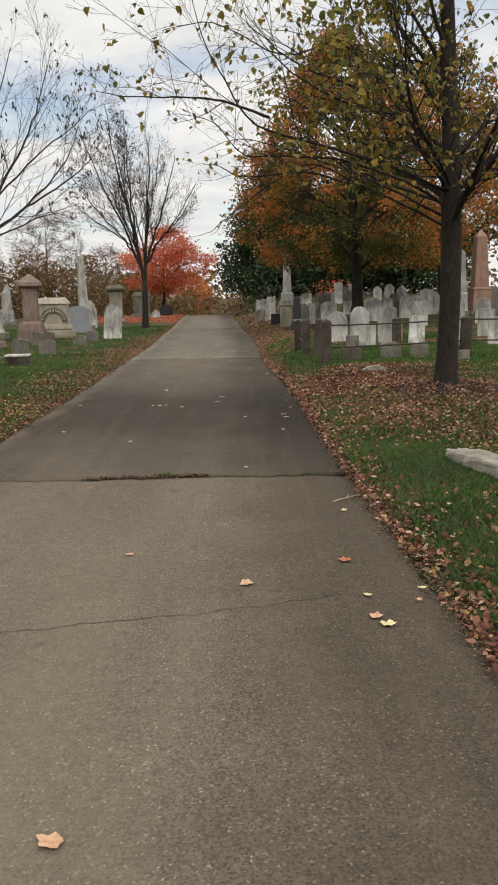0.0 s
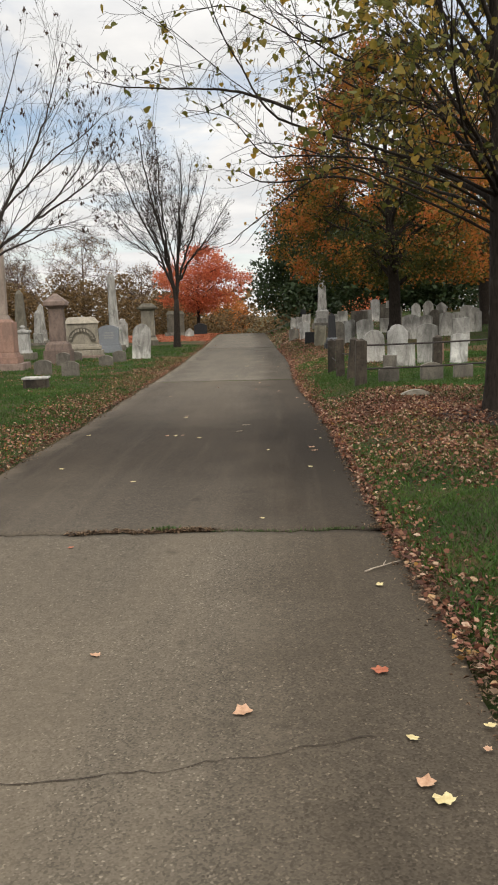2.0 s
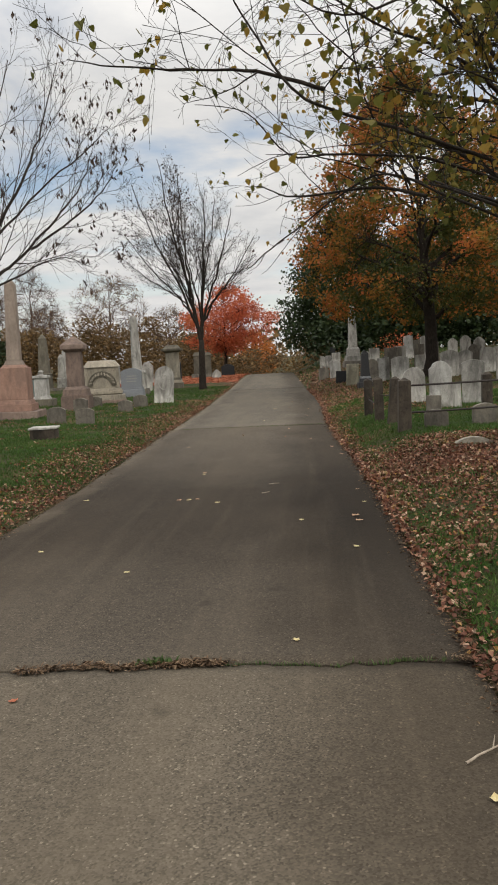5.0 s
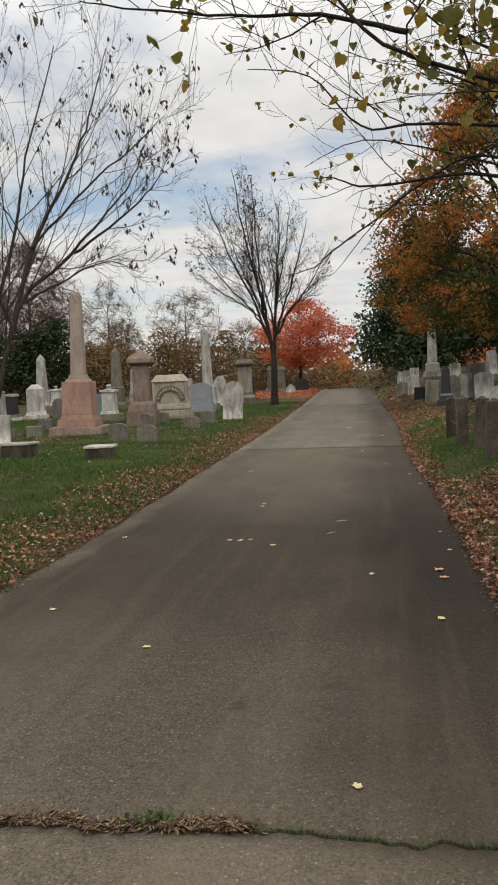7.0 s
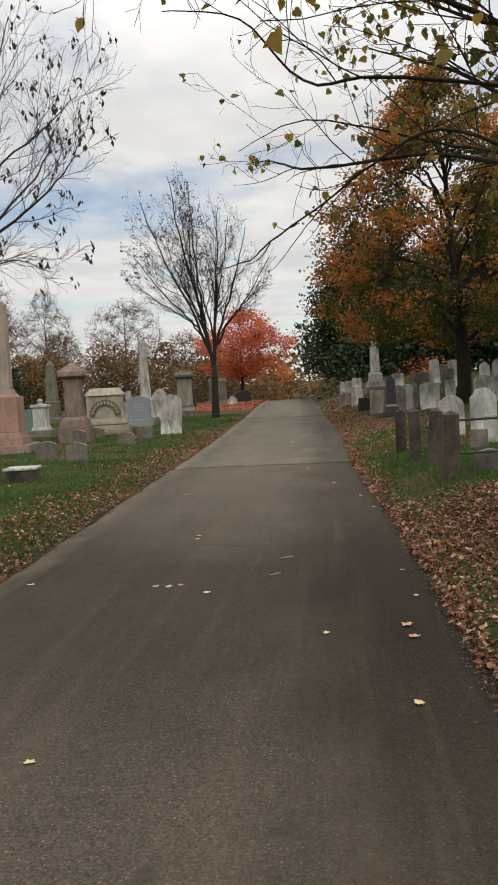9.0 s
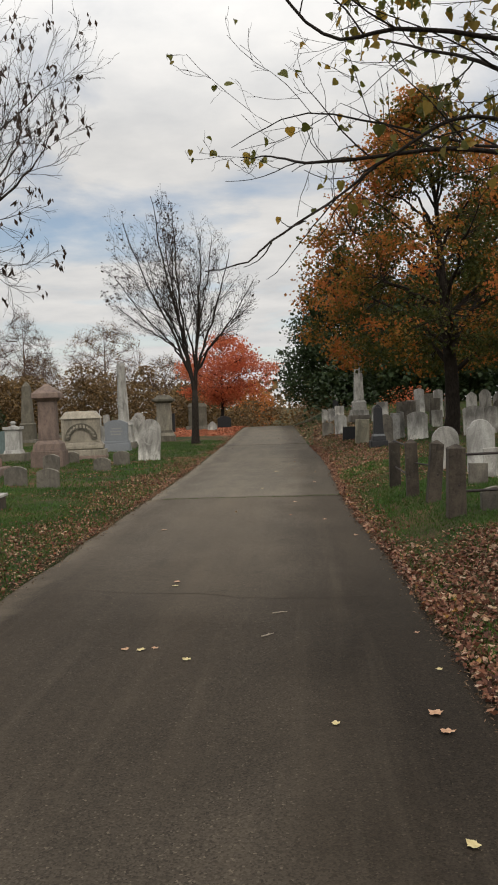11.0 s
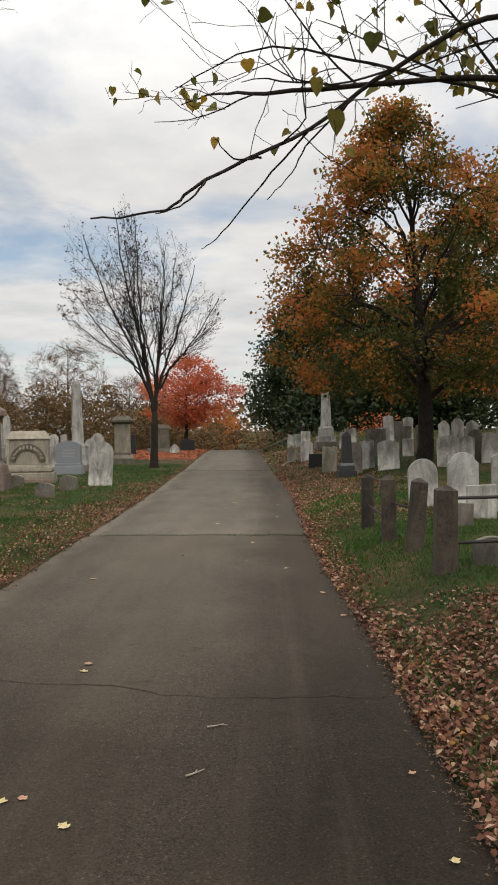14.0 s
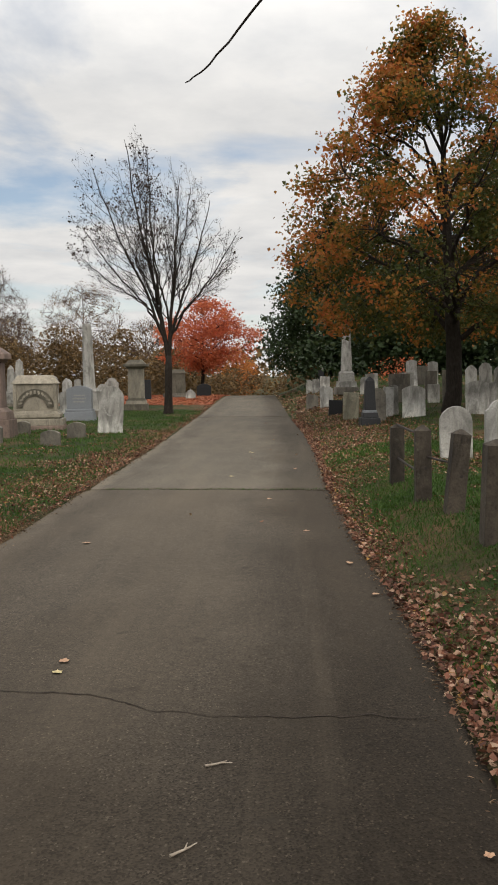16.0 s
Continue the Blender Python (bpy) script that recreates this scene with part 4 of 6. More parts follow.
FAR_BARE = ((-27.5, 118, 17, 5.4, 61, 9), (-38, 116, 17.5, 4.2, 62, 1), (-47, 118, 17, 5, 64, 2), (-20, 122, 11.5, 4, 65, 9), (-57, 110, 18, 6, 66, 1), (-33, 106, 10.5, 3.5, 67, 5), (-43, 104, 10, 4, 68, 4), (-29.5, 71, 13.5, 4.6, 63, 3), (-35.5, 70, 13, 4.6, 69, 3))
for fx, fy, tall, spread, seed, leaves in FAR_BARE:
    prof = ((tall * 0.28, spread * 0.5), (tall * 0.45, spread * 0.95), (tall * 0.62, spread), (tall * 0.8, spread * 0.75), (tall * 0.93, spread * 0.35), (tall, spread * 0.08))
    leafy_tree("bare_tree", fx, fy, prof, seed, "tall bare tree with fine twigs beyond the graves" if leaves < 4 else "far tree with thin tan leaves beyond the graves",
               BARK_RED, TAN_CROWN if leaves > 4 else WOODS, 0.2, 420 if fy > 100 else 800, leaves, 0.2, None, -0.25, 0.0, 20, 0.4, "bare trees in the distance", 5 if fy > 100 else 8)


def thicket(name, x0, x1, y0, y1, tall, count, size, mat, seed, label, broad=1.0):
    """A far belt of shrubs: many leaf sprays in mounds of uneven height, with stems."""
    rng = np.random.default_rng(seed)
    mounds = int((x1 - x0) * (y1 - y0) / 14) + 6
    mx, my = rng.uniform(x0, x1, mounds), rng.uniform(y0, y1, mounds)
    mh = tall * rng.uniform(0.5, 1.1, mounds)
    mr = rng.uniform(1.2, 2.8, mounds) * broad
    pick = rng.integers(0, mounds, count)
    a, r = rng.uniform(0, 2 * np.pi, count), np.sqrt(rng.uniform(0, 1, count))
    f = rng.uniform(0, 1, count) ** 0.7
    wide = mr[pick] * np.sqrt(np.clip(1 - f ** 2.5, 0, 1)) + 0.2
    px = mx[pick] + wide * r * np.cos(a) + rng.normal(0, 0.15, count)
    py = my[pick] + wide * r * np.sin(a) + rng.normal(0, 0.15, count)
    pz = land(px, py) + f * mh[pick]
    me = leaves_mesh(name, np.stack([px, py, pz], -1), size, mat, seed, 0.2, 0.0, True)
    tagged(new(name, me), label, "shrubs", kind="stuff")


thicket("brown_thicket", -78, -10, 95, 110, 7.0, 95000, 0.29, WOODS, 71, "belt of brown autumn shrubs behind the graves", 1.7)
thicket("dark_grove", -36, -25, 63, 72, 7.5, 20000, 0.26, EVERGREEN, 72, "group of tall dark evergreens behind the graves")
thicket("dark_hedge", 3, 32, 60, 74, 6.5, 38000, 0.3, EVERGREEN, 73, "dark green hedge and trees behind the headstones", 1.6)
thicket("orange_shrub", 5.2, 5.8, 52.3, 53, 1.2, 450, 0.10, RED_LEAF, 74, "orange autumn shrub behind the headstones")
thicket("crest_shrubs", -9, 3, 96, 110, 3.0, 9000, 0.26, WOODS, 75, "brown green shrubs below the crest of the road")
thicket("far_woods", -260, 260, 190, 215, 11, 20000, 1.2, WOODS, 76, "far autumn woods on the horizon", 3.0)


# ---- gravestones ----
def outline(style, w, h, n=12):
    """Half-turned outline of a headstone, from foot to foot."""
    r = w / 2
    pts = [(-r, 0.0)]
    if style == "arch":
        pts += [(-r * math.cos(math.pi * k / n), h - r + r * math.sin(math.pi * k / n)) for k in range(n + 1)]
    elif style == "segment":
        rise = w * 0.16
        pts += [(-r + w * k / n, h - rise + rise * math.sin(math.pi * k / n) ** 0.8) for k in range(n + 1)]
    elif style == "shoulder":
        s = w * 0.13
        q = r - s
        pts += [(-r, h - q * 0.8 - s * 0.4), (-r + s * 0.5, h - q * 0.8), (-q, h - q * 0.75)]
        pts += [(-q * math.cos(math.pi * k / n), h - q * 0.75 + q * 0.75 * math.sin(math.pi * k / n)) for k in range(1, n)]
        pts += [(q, h - q * 0.75), (r - s * 0.5, h - q * 0.8), (r, h - q * 0.8 - s * 0.4)]
    elif style == "gothic":
        pts += [(-r, h - r * 0.9)] + [(-r * (1 - k / 5) ** 0.75, h - r * 0.9 + r * 0.9 * (k / 5) ** 0.9) for k in range(1, 5)] + [(0, h)]
        pts += [(r * (1 - k / 5) ** 0.75, h - r * 0.9 + r * 0.9 * (k / 5) ** 0.9) for k in range(4, 0, -1)] + [(r, h - r * 0.9)]
    elif style == "broken":
        pts += [(-r, h * 0.9), (-r * 0.5, h), (-r * 0.1, h * 0.93), (r * 0.4, h * 0.97), (r, h * 0.84)]
    else:
        pts += [(-r, h), (r, h)]
    pts.append((r, 0.0))
    return pts


def slab(style, w, h, d, z=0.0, soft=0.012, y=0.0):
    bm = bmesh.new()
    pts = outline(style, w, h)
    front = [bm.verts.new((x, y - d / 2, z + q)) for x, q in pts]
    back = [bm.verts.new((x, y + d / 2, z + q)) for x, q in pts]
    bm.faces.new(front)
    bm.faces.new(back[::-1])
    for k in range(len(pts)):
        j = (k + 1) % len(pts)
        bm.faces.new((front[k], back[k], back[j], front[j]))
    if soft:
        rim = [e for e in bm.edges if abs(e.verts[0].co.y - e.verts[1].co.y) < 1e-5]
        bmesh.ops.bevel(bm, geom=rim, offset=soft, segments=2, affect="EDGES", profile=0.6)
    return bm


def letters(parent, w, z0, z1, d, rows, seed, mat=None):
    """Rows of worn carving that cannot be read: short shallow bars proud of the face by a hair."""
    rng = random.Random(seed)
    bm = bmesh.new()
    step = (z1 - z0) / rows
    for k in range(rows):
        width = w * rng.uniform(0.45, 0.8)
        x = -width / 2
        while x < width / 2:
            run = rng.uniform(0.03, 0.1)
            box(bm, run, 0.006, step * 0.42, z0 + k * step, None, x + run / 2, -d / 2 - 0.001)
            x += run + 0.018
    tagged(part("inscription", bm, mat or CARVED, parent, "worn unreadable carved lines"), kind="stuff")


def headstone(x, y, w, h, style, mat, label, d=0.09, turn=0.0, lean=(0, 0), rows=0, plinth=None, seed=0, group="headstones"):
    label = label if len(label.split()) > 3 else label + " among the rows"
    t = thing("headstone", x, y, height(x, y) - 0.02, label, "headstone", group, turn, lean)
    z = 0.0
    if plinth:
        part("base", block(w * 1.25, d * 2.4, plinth, 0.0), GREY_STONE, t)
        z = plinth - 0.003
    bm = slab(style, w, h + 0.02 - z, d, z)
    roughen(bm, 0.006, 0.3, seed + x)
    part("tablet", bm, mat, t)
    # low curved stones get a thin paler strip along the top
    if style == "segment" and h < 0.5:
        rim = bmesh.new()
        crown = outline(style, w * 0.98, h + 0.024)[1:-1]
        rows_of = [[rim.verts.new((px, s * (d / 2 - 0.006), pz + dz)) for px, pz in crown] for s, dz in ((-1, -0.02), (-1, 0.004), (1, 0.004), (1, -0.02))]
        for a, b in zip(rows_of, rows_of[1:]):
            for j in range(len(crown) - 1):
                rim.faces.new((a[j], a[j + 1], b[j + 1], b[j]))
        part("worn_top", rim, CONCRETE, t, "thin pale strip along the top edge")
    if rows:
        letters(t, w * 0.8, z + h * 0.4, z + h * 0.78, d, rows, int(seed + x * 10))
    return t


# two rows of pale tablets inside the fence, and many more up the slope
RIGHT_STONES = (
    (2.55, 23.2, 0.52, 0.86, "arch", MARBLE, "round-topped weathered grey-white marble headstone", 0),
    (2.98, 22.0, 0.50, 1.00, "shoulder", WHITE_MARBLE, "tall bright white marble headstone with dark streaks", 0),
    (3.05, 21.1, 0.44, 0.53, "flat", MARBLE, "short square marble headstone with dark stains", 0),
    (2.55, 20.2, 0.30, 0.34, "flat", GREY_STONE, "low plain grey stone marker in the grass", 0),
    (3.75, 22.2, 0.51, 0.99, "segment", MARBLE, "tall grey-white marble headstone with black rain streaks", 0),
    (4.45, 21.9, 0.42, 0.74, "segment", WHITE_MARBLE, "pale marble headstone beside a fence post", 0),
    (4.15, 22.6, 0.16, 0.52, "flat", BROWNSTONE, "narrow reddish stone between headstones", 0),
    (6.05, 29.2, 0.56, 0.86, "flat", MARBLE, "marble headstone with lines of worn lettering", 8),
    (4.85, 32.2, 0.62, 0.90, "segment", MARBLE, "broad grey-white headstone with dark streaks", 0),
    (5.50, 32.9, 0.50, 0.84, "segment", MARBLE, "grey-white headstone with dark streaks", 0),
    (6.00, 34.0, 0.44, 1.00, "arch", GREY_STONE, "round-topped grey headstone", 0),
    (6.40, 33.6, 0.58, 0.90, "segment", MARBLE, "broad pale headstone with black streaks", 0),
    (7.00, 34.1, 0.42, 0.88, "flat", MARBLE, "pale headstone with black streaks", 0),
    (7.95, 35.6, 0.55, 0.98, "shoulder", MARBLE, "pale shouldered headstone", 0),
    (9.00, 36.5, 0.56, 1.20, "flat", WHITE_MARBLE, "tall white marble headstone", 0),
    (9.60, 36.0, 0.60, 0.95, "flat", GREY_STONE, "square grey headstone", 0),
    (1.62, 34.4, 0.46, 0.80, "flat", YELLOW_STONE, "yellowed lichen-spotted marble headstone", 0),
    (2.25, 32.6, 0.43, 0.92, "arch", GREY_STONE, "round-topped dark grey headstone", 0),
    (2.62, 33.6, 0.30, 0.86, "flat", WHITE_MARBLE, "narrow white headstone", 0),
    (2.84, 33.9, 0.26, 0.88, "segment", MARBLE, "narrow streaked headstone", 0),
    (3.22, 32.6, 0.62, 0.86, "segment", MARBLE, "broad grey-white headstone", 0),
    (1.32, 37.4, 0.46, 0.50, "flat", DARK_GRANITE, "low dark block headstone", 0),
    (1.25, 42.6, 0.52, 0.88, "broken", WHITE_MARBLE, "broken bright white headstone", 0),
    (0.90, 59.8, 0.40, 0.85, "broken", MARBLE, "small grey headstone at the crest", 0),
    (1.20, 57.2, 0.40, 0.80, "flat", MARBLE, "leaning grey headstone near the crest", 0),
    (1.70, 56.8, 0.56, 0.75, "flat", MARBLE, "square grey headstone near the crest", 0),
    (0.70, 43.6, 0.50, 0.60, "broken", GREY_STONE, "low worn stone beside the road", 0),
    (3.40, 46.6, 0.54, 0.70, "flat", MARBLE, "grey headstone up the slope", 0),
    (2.90, 45.2, 0.30, 0.72, "shoulder", MARBLE, "small pale shouldered headstone", 0),
    (3.50, 38.0, 0.72, 0.98, "flat", GREY_STONE, "wide grey headstone up the slope", 0),
    (3.95, 39.4, 0.50, 0.92, "flat", MARBLE, "streaked headstone up the slope", 0),
    (5.20, 47.0, 0.48, 1.20, "segment", WHITE_MARBLE, "bright white upright headstone", 0),
    (5.90, 48.5, 0.90, 0.90, "flat", GREY_STONE, "wide grey headstone behind others", 0),
    (4.60, 38.4, 0.40, 0.98, "flat", GREY_STONE, "grey upright headstone", 0),
    (4.45, 36.8, 0.38, 0.60, "flat", MARBLE, "small streaked headstone", 0),
    (5.00, 37.0, 0.46, 1.05, "flat", GREY_STONE, "grey headstone beside the maple trunk", 0),
    (5.55, 43.5, 0.40, 1.20, "segment", WHITE_MARBLE, "white headstone behind the maple", 0),
    (6.10, 39.0, 0.40, 1.15, "gothic", WHITE_MARBLE, "pointed white marble headstone", 0),
    (6.85, 40.0, 0.46, 1.20, "shoulder", MARBLE, "shouldered headstone with carved top", 0),
    (7.60, 41.0, 0.50, 1.10, "gothic", MARBLE, "pointed grey-white headstone", 0),
    (8.60, 40.0, 0.62, 0.95, "segment", MARBLE, "broad pale headstone", 0),
    (9.90, 38.6, 0.60, 1.30, "flat", MARBLE, "tall square headstone with a cap", 0),
    (10.6, 36.5, 0.66, 1.10, "segment", GREY_STONE, "broad grey headstone", 0),
    (7.30, 29.0, 0.50, 0.80, "segment", MARBLE, "pale headstone among the rows", 0),
    (8.40, 29.8, 0.52, 0.90, "arch", MARBLE, "round-topped pale headstone", 0),
    (7.00, 24.5, 0.48, 0.80, "flat", MARBLE, "square streaked headstone", 0),
    (5.90, 24.0, 0.46, 0.90, "segment", WHITE_MARBLE, "white headstone among the rows", 0),
    (5.30, 20.6, 0.40, 0.45, "flat", MARBLE, "low marble stone inside the fence", 0),
    (6.30, 21.0, 0.46, 0.70, "segment", MARBLE, "grey-white headstone inside the fence", 0),
    (8.20, 25.4, 0.50, 0.95, "shoulder", MARBLE, "shouldered marble headstone", 0),
)
lean_rng = random.Random(77)
for k, (x, y, w, h, style, mat, label, rows) in enumerate(RIGHT_STONES):
    headstone(x, y, w, h, style, mat, label, 0.085, lean_rng.uniform(-7, 7), (lean_rng.uniform(-3, 3), lean_rng.uniform(-2.2, 2.2)), rows, None, k, "headstones on the slope")

# low footstones by the fence
for x, y, w, h, style, mat, label, turn in (
        (2.12, 16.9, 0.38, 0.29, "segment", GREY_STONE, "low grey footstone with a curved pale top", 0),
        (2.95, 17.1, 0.42, 0.34, "segment", GREY_STONE, "low grey footstone with a curved top inside the fence", 0),
        (2.22, 14.3, 0.55, 0.10, "segment", CONCRETE, "sunken pale footstone with a curved top", 4),
        (3.60, 17.4, 0.36, 0.26, "flat", GREY_STONE, "low square footstone behind the fence", 0),
        (4.15, 16.2, 0.34, 0.2, "flat", GREY_STONE, "low square footstone beside the linden", 0)):
    headstone(x, y, w, h, style, mat, label, 0.12, turn, (0, 0), 0, None, 3, "footstones by the fence")


def fence():
    """Stone posts along the road and two iron rails that run off from the corner post."""
    f = thing("fence", 1.56, 16.5, height(1.56, 16.5), "dark stone fence posts with thin iron rails", "fence")
    spots = ((1.56, 16.5, 0.205, 0.90, (0, 1)), (1.52, 18.0, 0.18, 0.88, (0, 5)), (1.36, 18.95, 0.18, 0.88, (1, -1)), (1.27, 20.55, 0.18, 0.82, (0, 0)), (4.5, 17.2, 0.2, 0.88, (0, 2)), (7.4, 17.9, 0.2, 0.88, (0, 0)), (3.62, 20.2, 0.2, 0.8, (0, 0)))
    for k, (x, y, w, h, lean) in enumerate(spots):
        bm = bmesh.new()
        box(bm, w, w, h - 0.05, -0.1, (w * 0.96, w * 0.96))
        box(bm, w * 0.96, w * 0.96, 0.05, h - 0.15, (w * 0.16, w * 0.16))
        bmesh.ops.remove_doubles(bm, verts=bm.verts, dist=0.0005)
        soften(bm, 0.01, 2)
        roughen(bm, 0.006, 0.12, k)
        p = part("post", bm, POST_STONE, f)
        p.matrix_basis = f.matrix_basis.inverted() @ pose(x, y, height(x, y) + 0.06, lean[0], lean[1], 3 * math.sin(k * 2.0))
        # thin dark disc, its colour standing in for the shade of a drilled hole
        hole = bmesh.new()
        bmesh.ops.create_cone(hole, cap_ends=True, segments=10, radius1=0.017, radius2=0.017, depth=0.012, matrix=pose(0.02, -w / 2 + 0.004, h * 0.36, 90))
        part("hole_disc", hole, IRON, p, "dark disc standing in for a shaded rail hole")

    def rail(a, b, r=0.018):
        va, vb = Vector(a), Vector(b)
        bm = bmesh.new()
        d = vb - va
        steps = 8
        rings = []
        side = d.cross(Vector((0, 0, 1))).normalized()
        for s in range(steps + 1):
            c = va + d * (s / steps) + Vector((0, 0, -0.005 * d.length * math.sin(math.pi * s / steps)))
            rings.append([bm.verts.new(c + (side * math.cos(2 * math.pi * k / 6) + Vector((0, 0, 1)) * math.sin(2 * math.pi * k / 6)) * r) for k in range(6)])
        for s in range(steps):
            for k in range(6):
                bm.faces.new((rings[s][k], rings[s][(k + 1) % 6], rings[s + 1][(k + 1) % 6], rings[s + 1][k]))
        ob = part("rail", bm, IRON, f, "thin rusty iron rail")
        ob.matrix_basis = f.matrix_basis.inverted()
    g0 = height(1.56, 16.5)
    for z in (0.73, 0.30):
        rail((1.56, 16.5, g0 + z), (4.5, 17.2, height(4.5, 17.2) + z + 0.03))
        rail((4.5, 17.2, height(4.5, 17.2) + z + 0.03), (7.4, 17.9, height(7.4, 17.9) + z))
        rail((1.36, 18.95, height(1.36, 18.95) + z), (1.27, 20.55, height(1.27, 20.55) + z + 0.04), 0.014)
    rail((1.50, 18.0, height(1.52, 18.0) + 0.5), (1.38, 18.95, height(1.36, 18.95) + 0.5), 0.012)


fence()


def tiers(name, x, y, label, category, stack, turn=0.0, lean=(0, 0), group="monuments among the graves"):
    """A monument built up of dressed blocks: rows of part name, width, height, top width, depth factor, material."""
    t = thing(name, x, y, height(x, y) - 0.02, label, category, group, turn, lean)
    z = 0.0
    for pname, w, h, tw, df, mat in stack:
        bm = block(w, w * df, h, z, (tw, tw * df), min(0.02, h * 0.15, w * 0.06))
        roughen(bm, 0.004, 0.3, z)
        part(pname, bm, mat, t)
        z += h - 0.002
    return t, z


# red-brown obelisk
B, D = BROWNSTONE, DULL_BROWNSTONE
tiers("obelisk", -8.95, 28.0, "tall pink brownstone obelisk on a square die and steps", "monument",
      [("plinth", 1.56, 0.26, 1.5, 1, D), ("step", 1.14, 0.22, 1.1, 1, B), ("moulding", 1.0, 0.13, 0.9, 1, B), ("die", 0.88, 0.98, 0.84, 1, B), ("cornice", 0.70, 0.08, 0.58, 1, B), ("cap", 0.56, 0.14, 0.44, 1, BUFF_STONE), ("shaft", 0.40, 2.3, 0.30, 1, BUFF_STONE), ("tip", 0.30, 0.1, 0.14, 1, BUFF_STONE)], 8, (0, 1.2))
# brown column with a pyramid cap
tiers("pillar_monument", -8.05, 31.5, "dull brown sandstone pillar with a heavy capped top", "monument",
      [("plinth", 0.98, 0.52, 0.95, 1, D), ("step", 0.86, 0.22, 0.80, 1, D), ("moulding", 0.74, 0.1, 0.56, 1, D), ("shaft", 0.54, 1.18, 0.50, 1, D), ("necking", 0.54, 0.1, 0.70, 1, D), ("cornice", 0.80, 0.16, 0.80, 1, D), ("cap", 0.78, 0.2, 0.3, 1, D), ("knob", 0.28, 0.08, 0.1, 1, D)], 6)


def vault_monument(x, y):
    t = thing("vault_monument", x, y, height(x, y) - 0.02, "buff limestone tomb monument with an arched carved panel and roof", "monument", "monuments among the graves", 10)
    part("foundation", block(1.72, 1.0, 0.16, 0, None, 0.03), DULL_BROWNSTONE, t)
    part("lower_step", block(1.66, 0.95, 0.2, 0.158, None, 0.02), LIMESTONE, t)
    part("upper_step", block(1.5, 0.85, 0.12, 0.40, None, 0.02), LIMESTONE, t)
    part("recess", block(1.44, 0.8, 0.05, 0.356, None, 0.0), DARK_SANDSTONE, t)
    part("moulding", block(1.42, 0.78, 0.1, 0.518, (1.3, 0.7), 0.02), LIMESTONE, t)
    part("body", block(1.26, 0.66, 0.82, 0.616, None, 0.02), LIMESTONE, t)
    part("roof", block(1.42, 0.8, 0.26, 1.434, (1.02, 0.42), 0.02), LIMESTONE, t)
    arch = bmesh.new()
    n = 16
    for r0, r1, out in ((0.36, 0.56, 0.05),):
        ring = []
        for k in range(n + 1):
            a = math.pi * k / n
            ring.append([arch.verts.new((-r * math.cos(a), -0.33 - o, 0.72 + r * math.sin(a))) for r, o in ((r0, 0.0), (r0, out), (r1, out), (r1, 0.0))])
        for k in range(n):
            for j in range(3):
                arch.faces.new((ring[k][j], ring[k][j + 1], ring[k + 1][j + 1], ring[k + 1][j]))
    part("arch", arch, DARK_SANDSTONE, t, "dark carved arch band")
    bars = bmesh.new()
    for k in range(11):
        a = math.pi * (k + 1) / 12
        c = pose(-0.46 * math.cos(a), -0.383, 0.72 + 0.46 * math.sin(a), 0, degrees_of(math.pi / 2 - a), 0)
        bmesh.ops.create_cube(bars, size=1.0, matrix=c @ Matrix.Diagonal((0.06, 0.012, 0.11, 1)))
    tagged(part("inscription", bars, LIMESTONE, t, "raised unreadable letters round the arch"), kind="stuff")
    for s in (-1, 1):
        pil = block(0.1, 0.1, 0.8, 0.62, None, 0.01, s * 0.6, -0.32)
        part("pilaster", pil, LIMESTONE, t)


def degrees_of(a):
    return a * 180 / math.pi


vault_monument(-8.0, 35.0)


def round_shaft(parent, z, h, r0, r1, mat, name="column"):
    bm = bmesh.new()
    bmesh.ops.create_cone(bm, cap_ends=True, segments=20, radius1=r0, radius2=r1, depth=h, matrix=Matrix.Translation((0, 0, z + h / 2)))
    part(name, bm, mat, parent)


t, z = tiers("column_monument", -8.15, 42.4, "pale tapering marble column on a square pedestal", "monument",
             [("plinth", 1.0, 0.3, 0.95, 1, GREY_STONE), ("die", 0.74, 0.75, 0.7, 1, MARBLE), ("cap", 0.8, 0.12, 0.66, 1, MARBLE)], 5, (0, -1))
round_shaft(t, z, 2.45, 0.25, 0.18, MARBLE)
round_shaft(t, z + 2.448, 0.12, 0.19, 0.14, MARBLE, "broken_top")

t = thing("granite_monument", -7.95, 40.0, height(-7.95, 40.0) - 0.02, "blue-grey granite block headstone on a rough base", "headstone", "monuments among the graves", 4)
bm = block(1.12, 0.6, 0.36, 0, (1.06, 0.56), 0.03)
roughen(bm, 0.02, 0.2, 3)
part("base", bm, GRANITE, t)
part("sill", block(1.0, 0.5, 0.1, 0.355, None, 0.02), GRANITE, t)
part("tablet", slab("segment", 0.92, 0.86, 0.3, 0.453, 0.02), GRANITE, t)
letters(t, 0.6, 0.7, 1.05, 0.3, 3, 5)

tiers("pillar_monument", -7.65, 49.6, "dark olive sandstone pillar with a broad flat cornice", "monument",
      [("plinth", 1.12, 0.32, 1.1, 1, DARK_SANDSTONE), ("step", 1.0, 0.16, 0.92, 1, LIMESTONE), ("moulding", 0.9, 0.12, 0.76, 1, DARK_SANDSTONE), ("shaft", 0.76, 1.42, 0.74, 1, LIMESTONE), ("necking", 0.78, 0.1, 1.0, 1, DARK_SANDSTONE), ("cornice", 1.18, 0.12, 1.18, 1, DARK_SANDSTONE), ("cap", 1.0, 0.2, 0.6, 1, DARK_SANDSTONE)], 7)

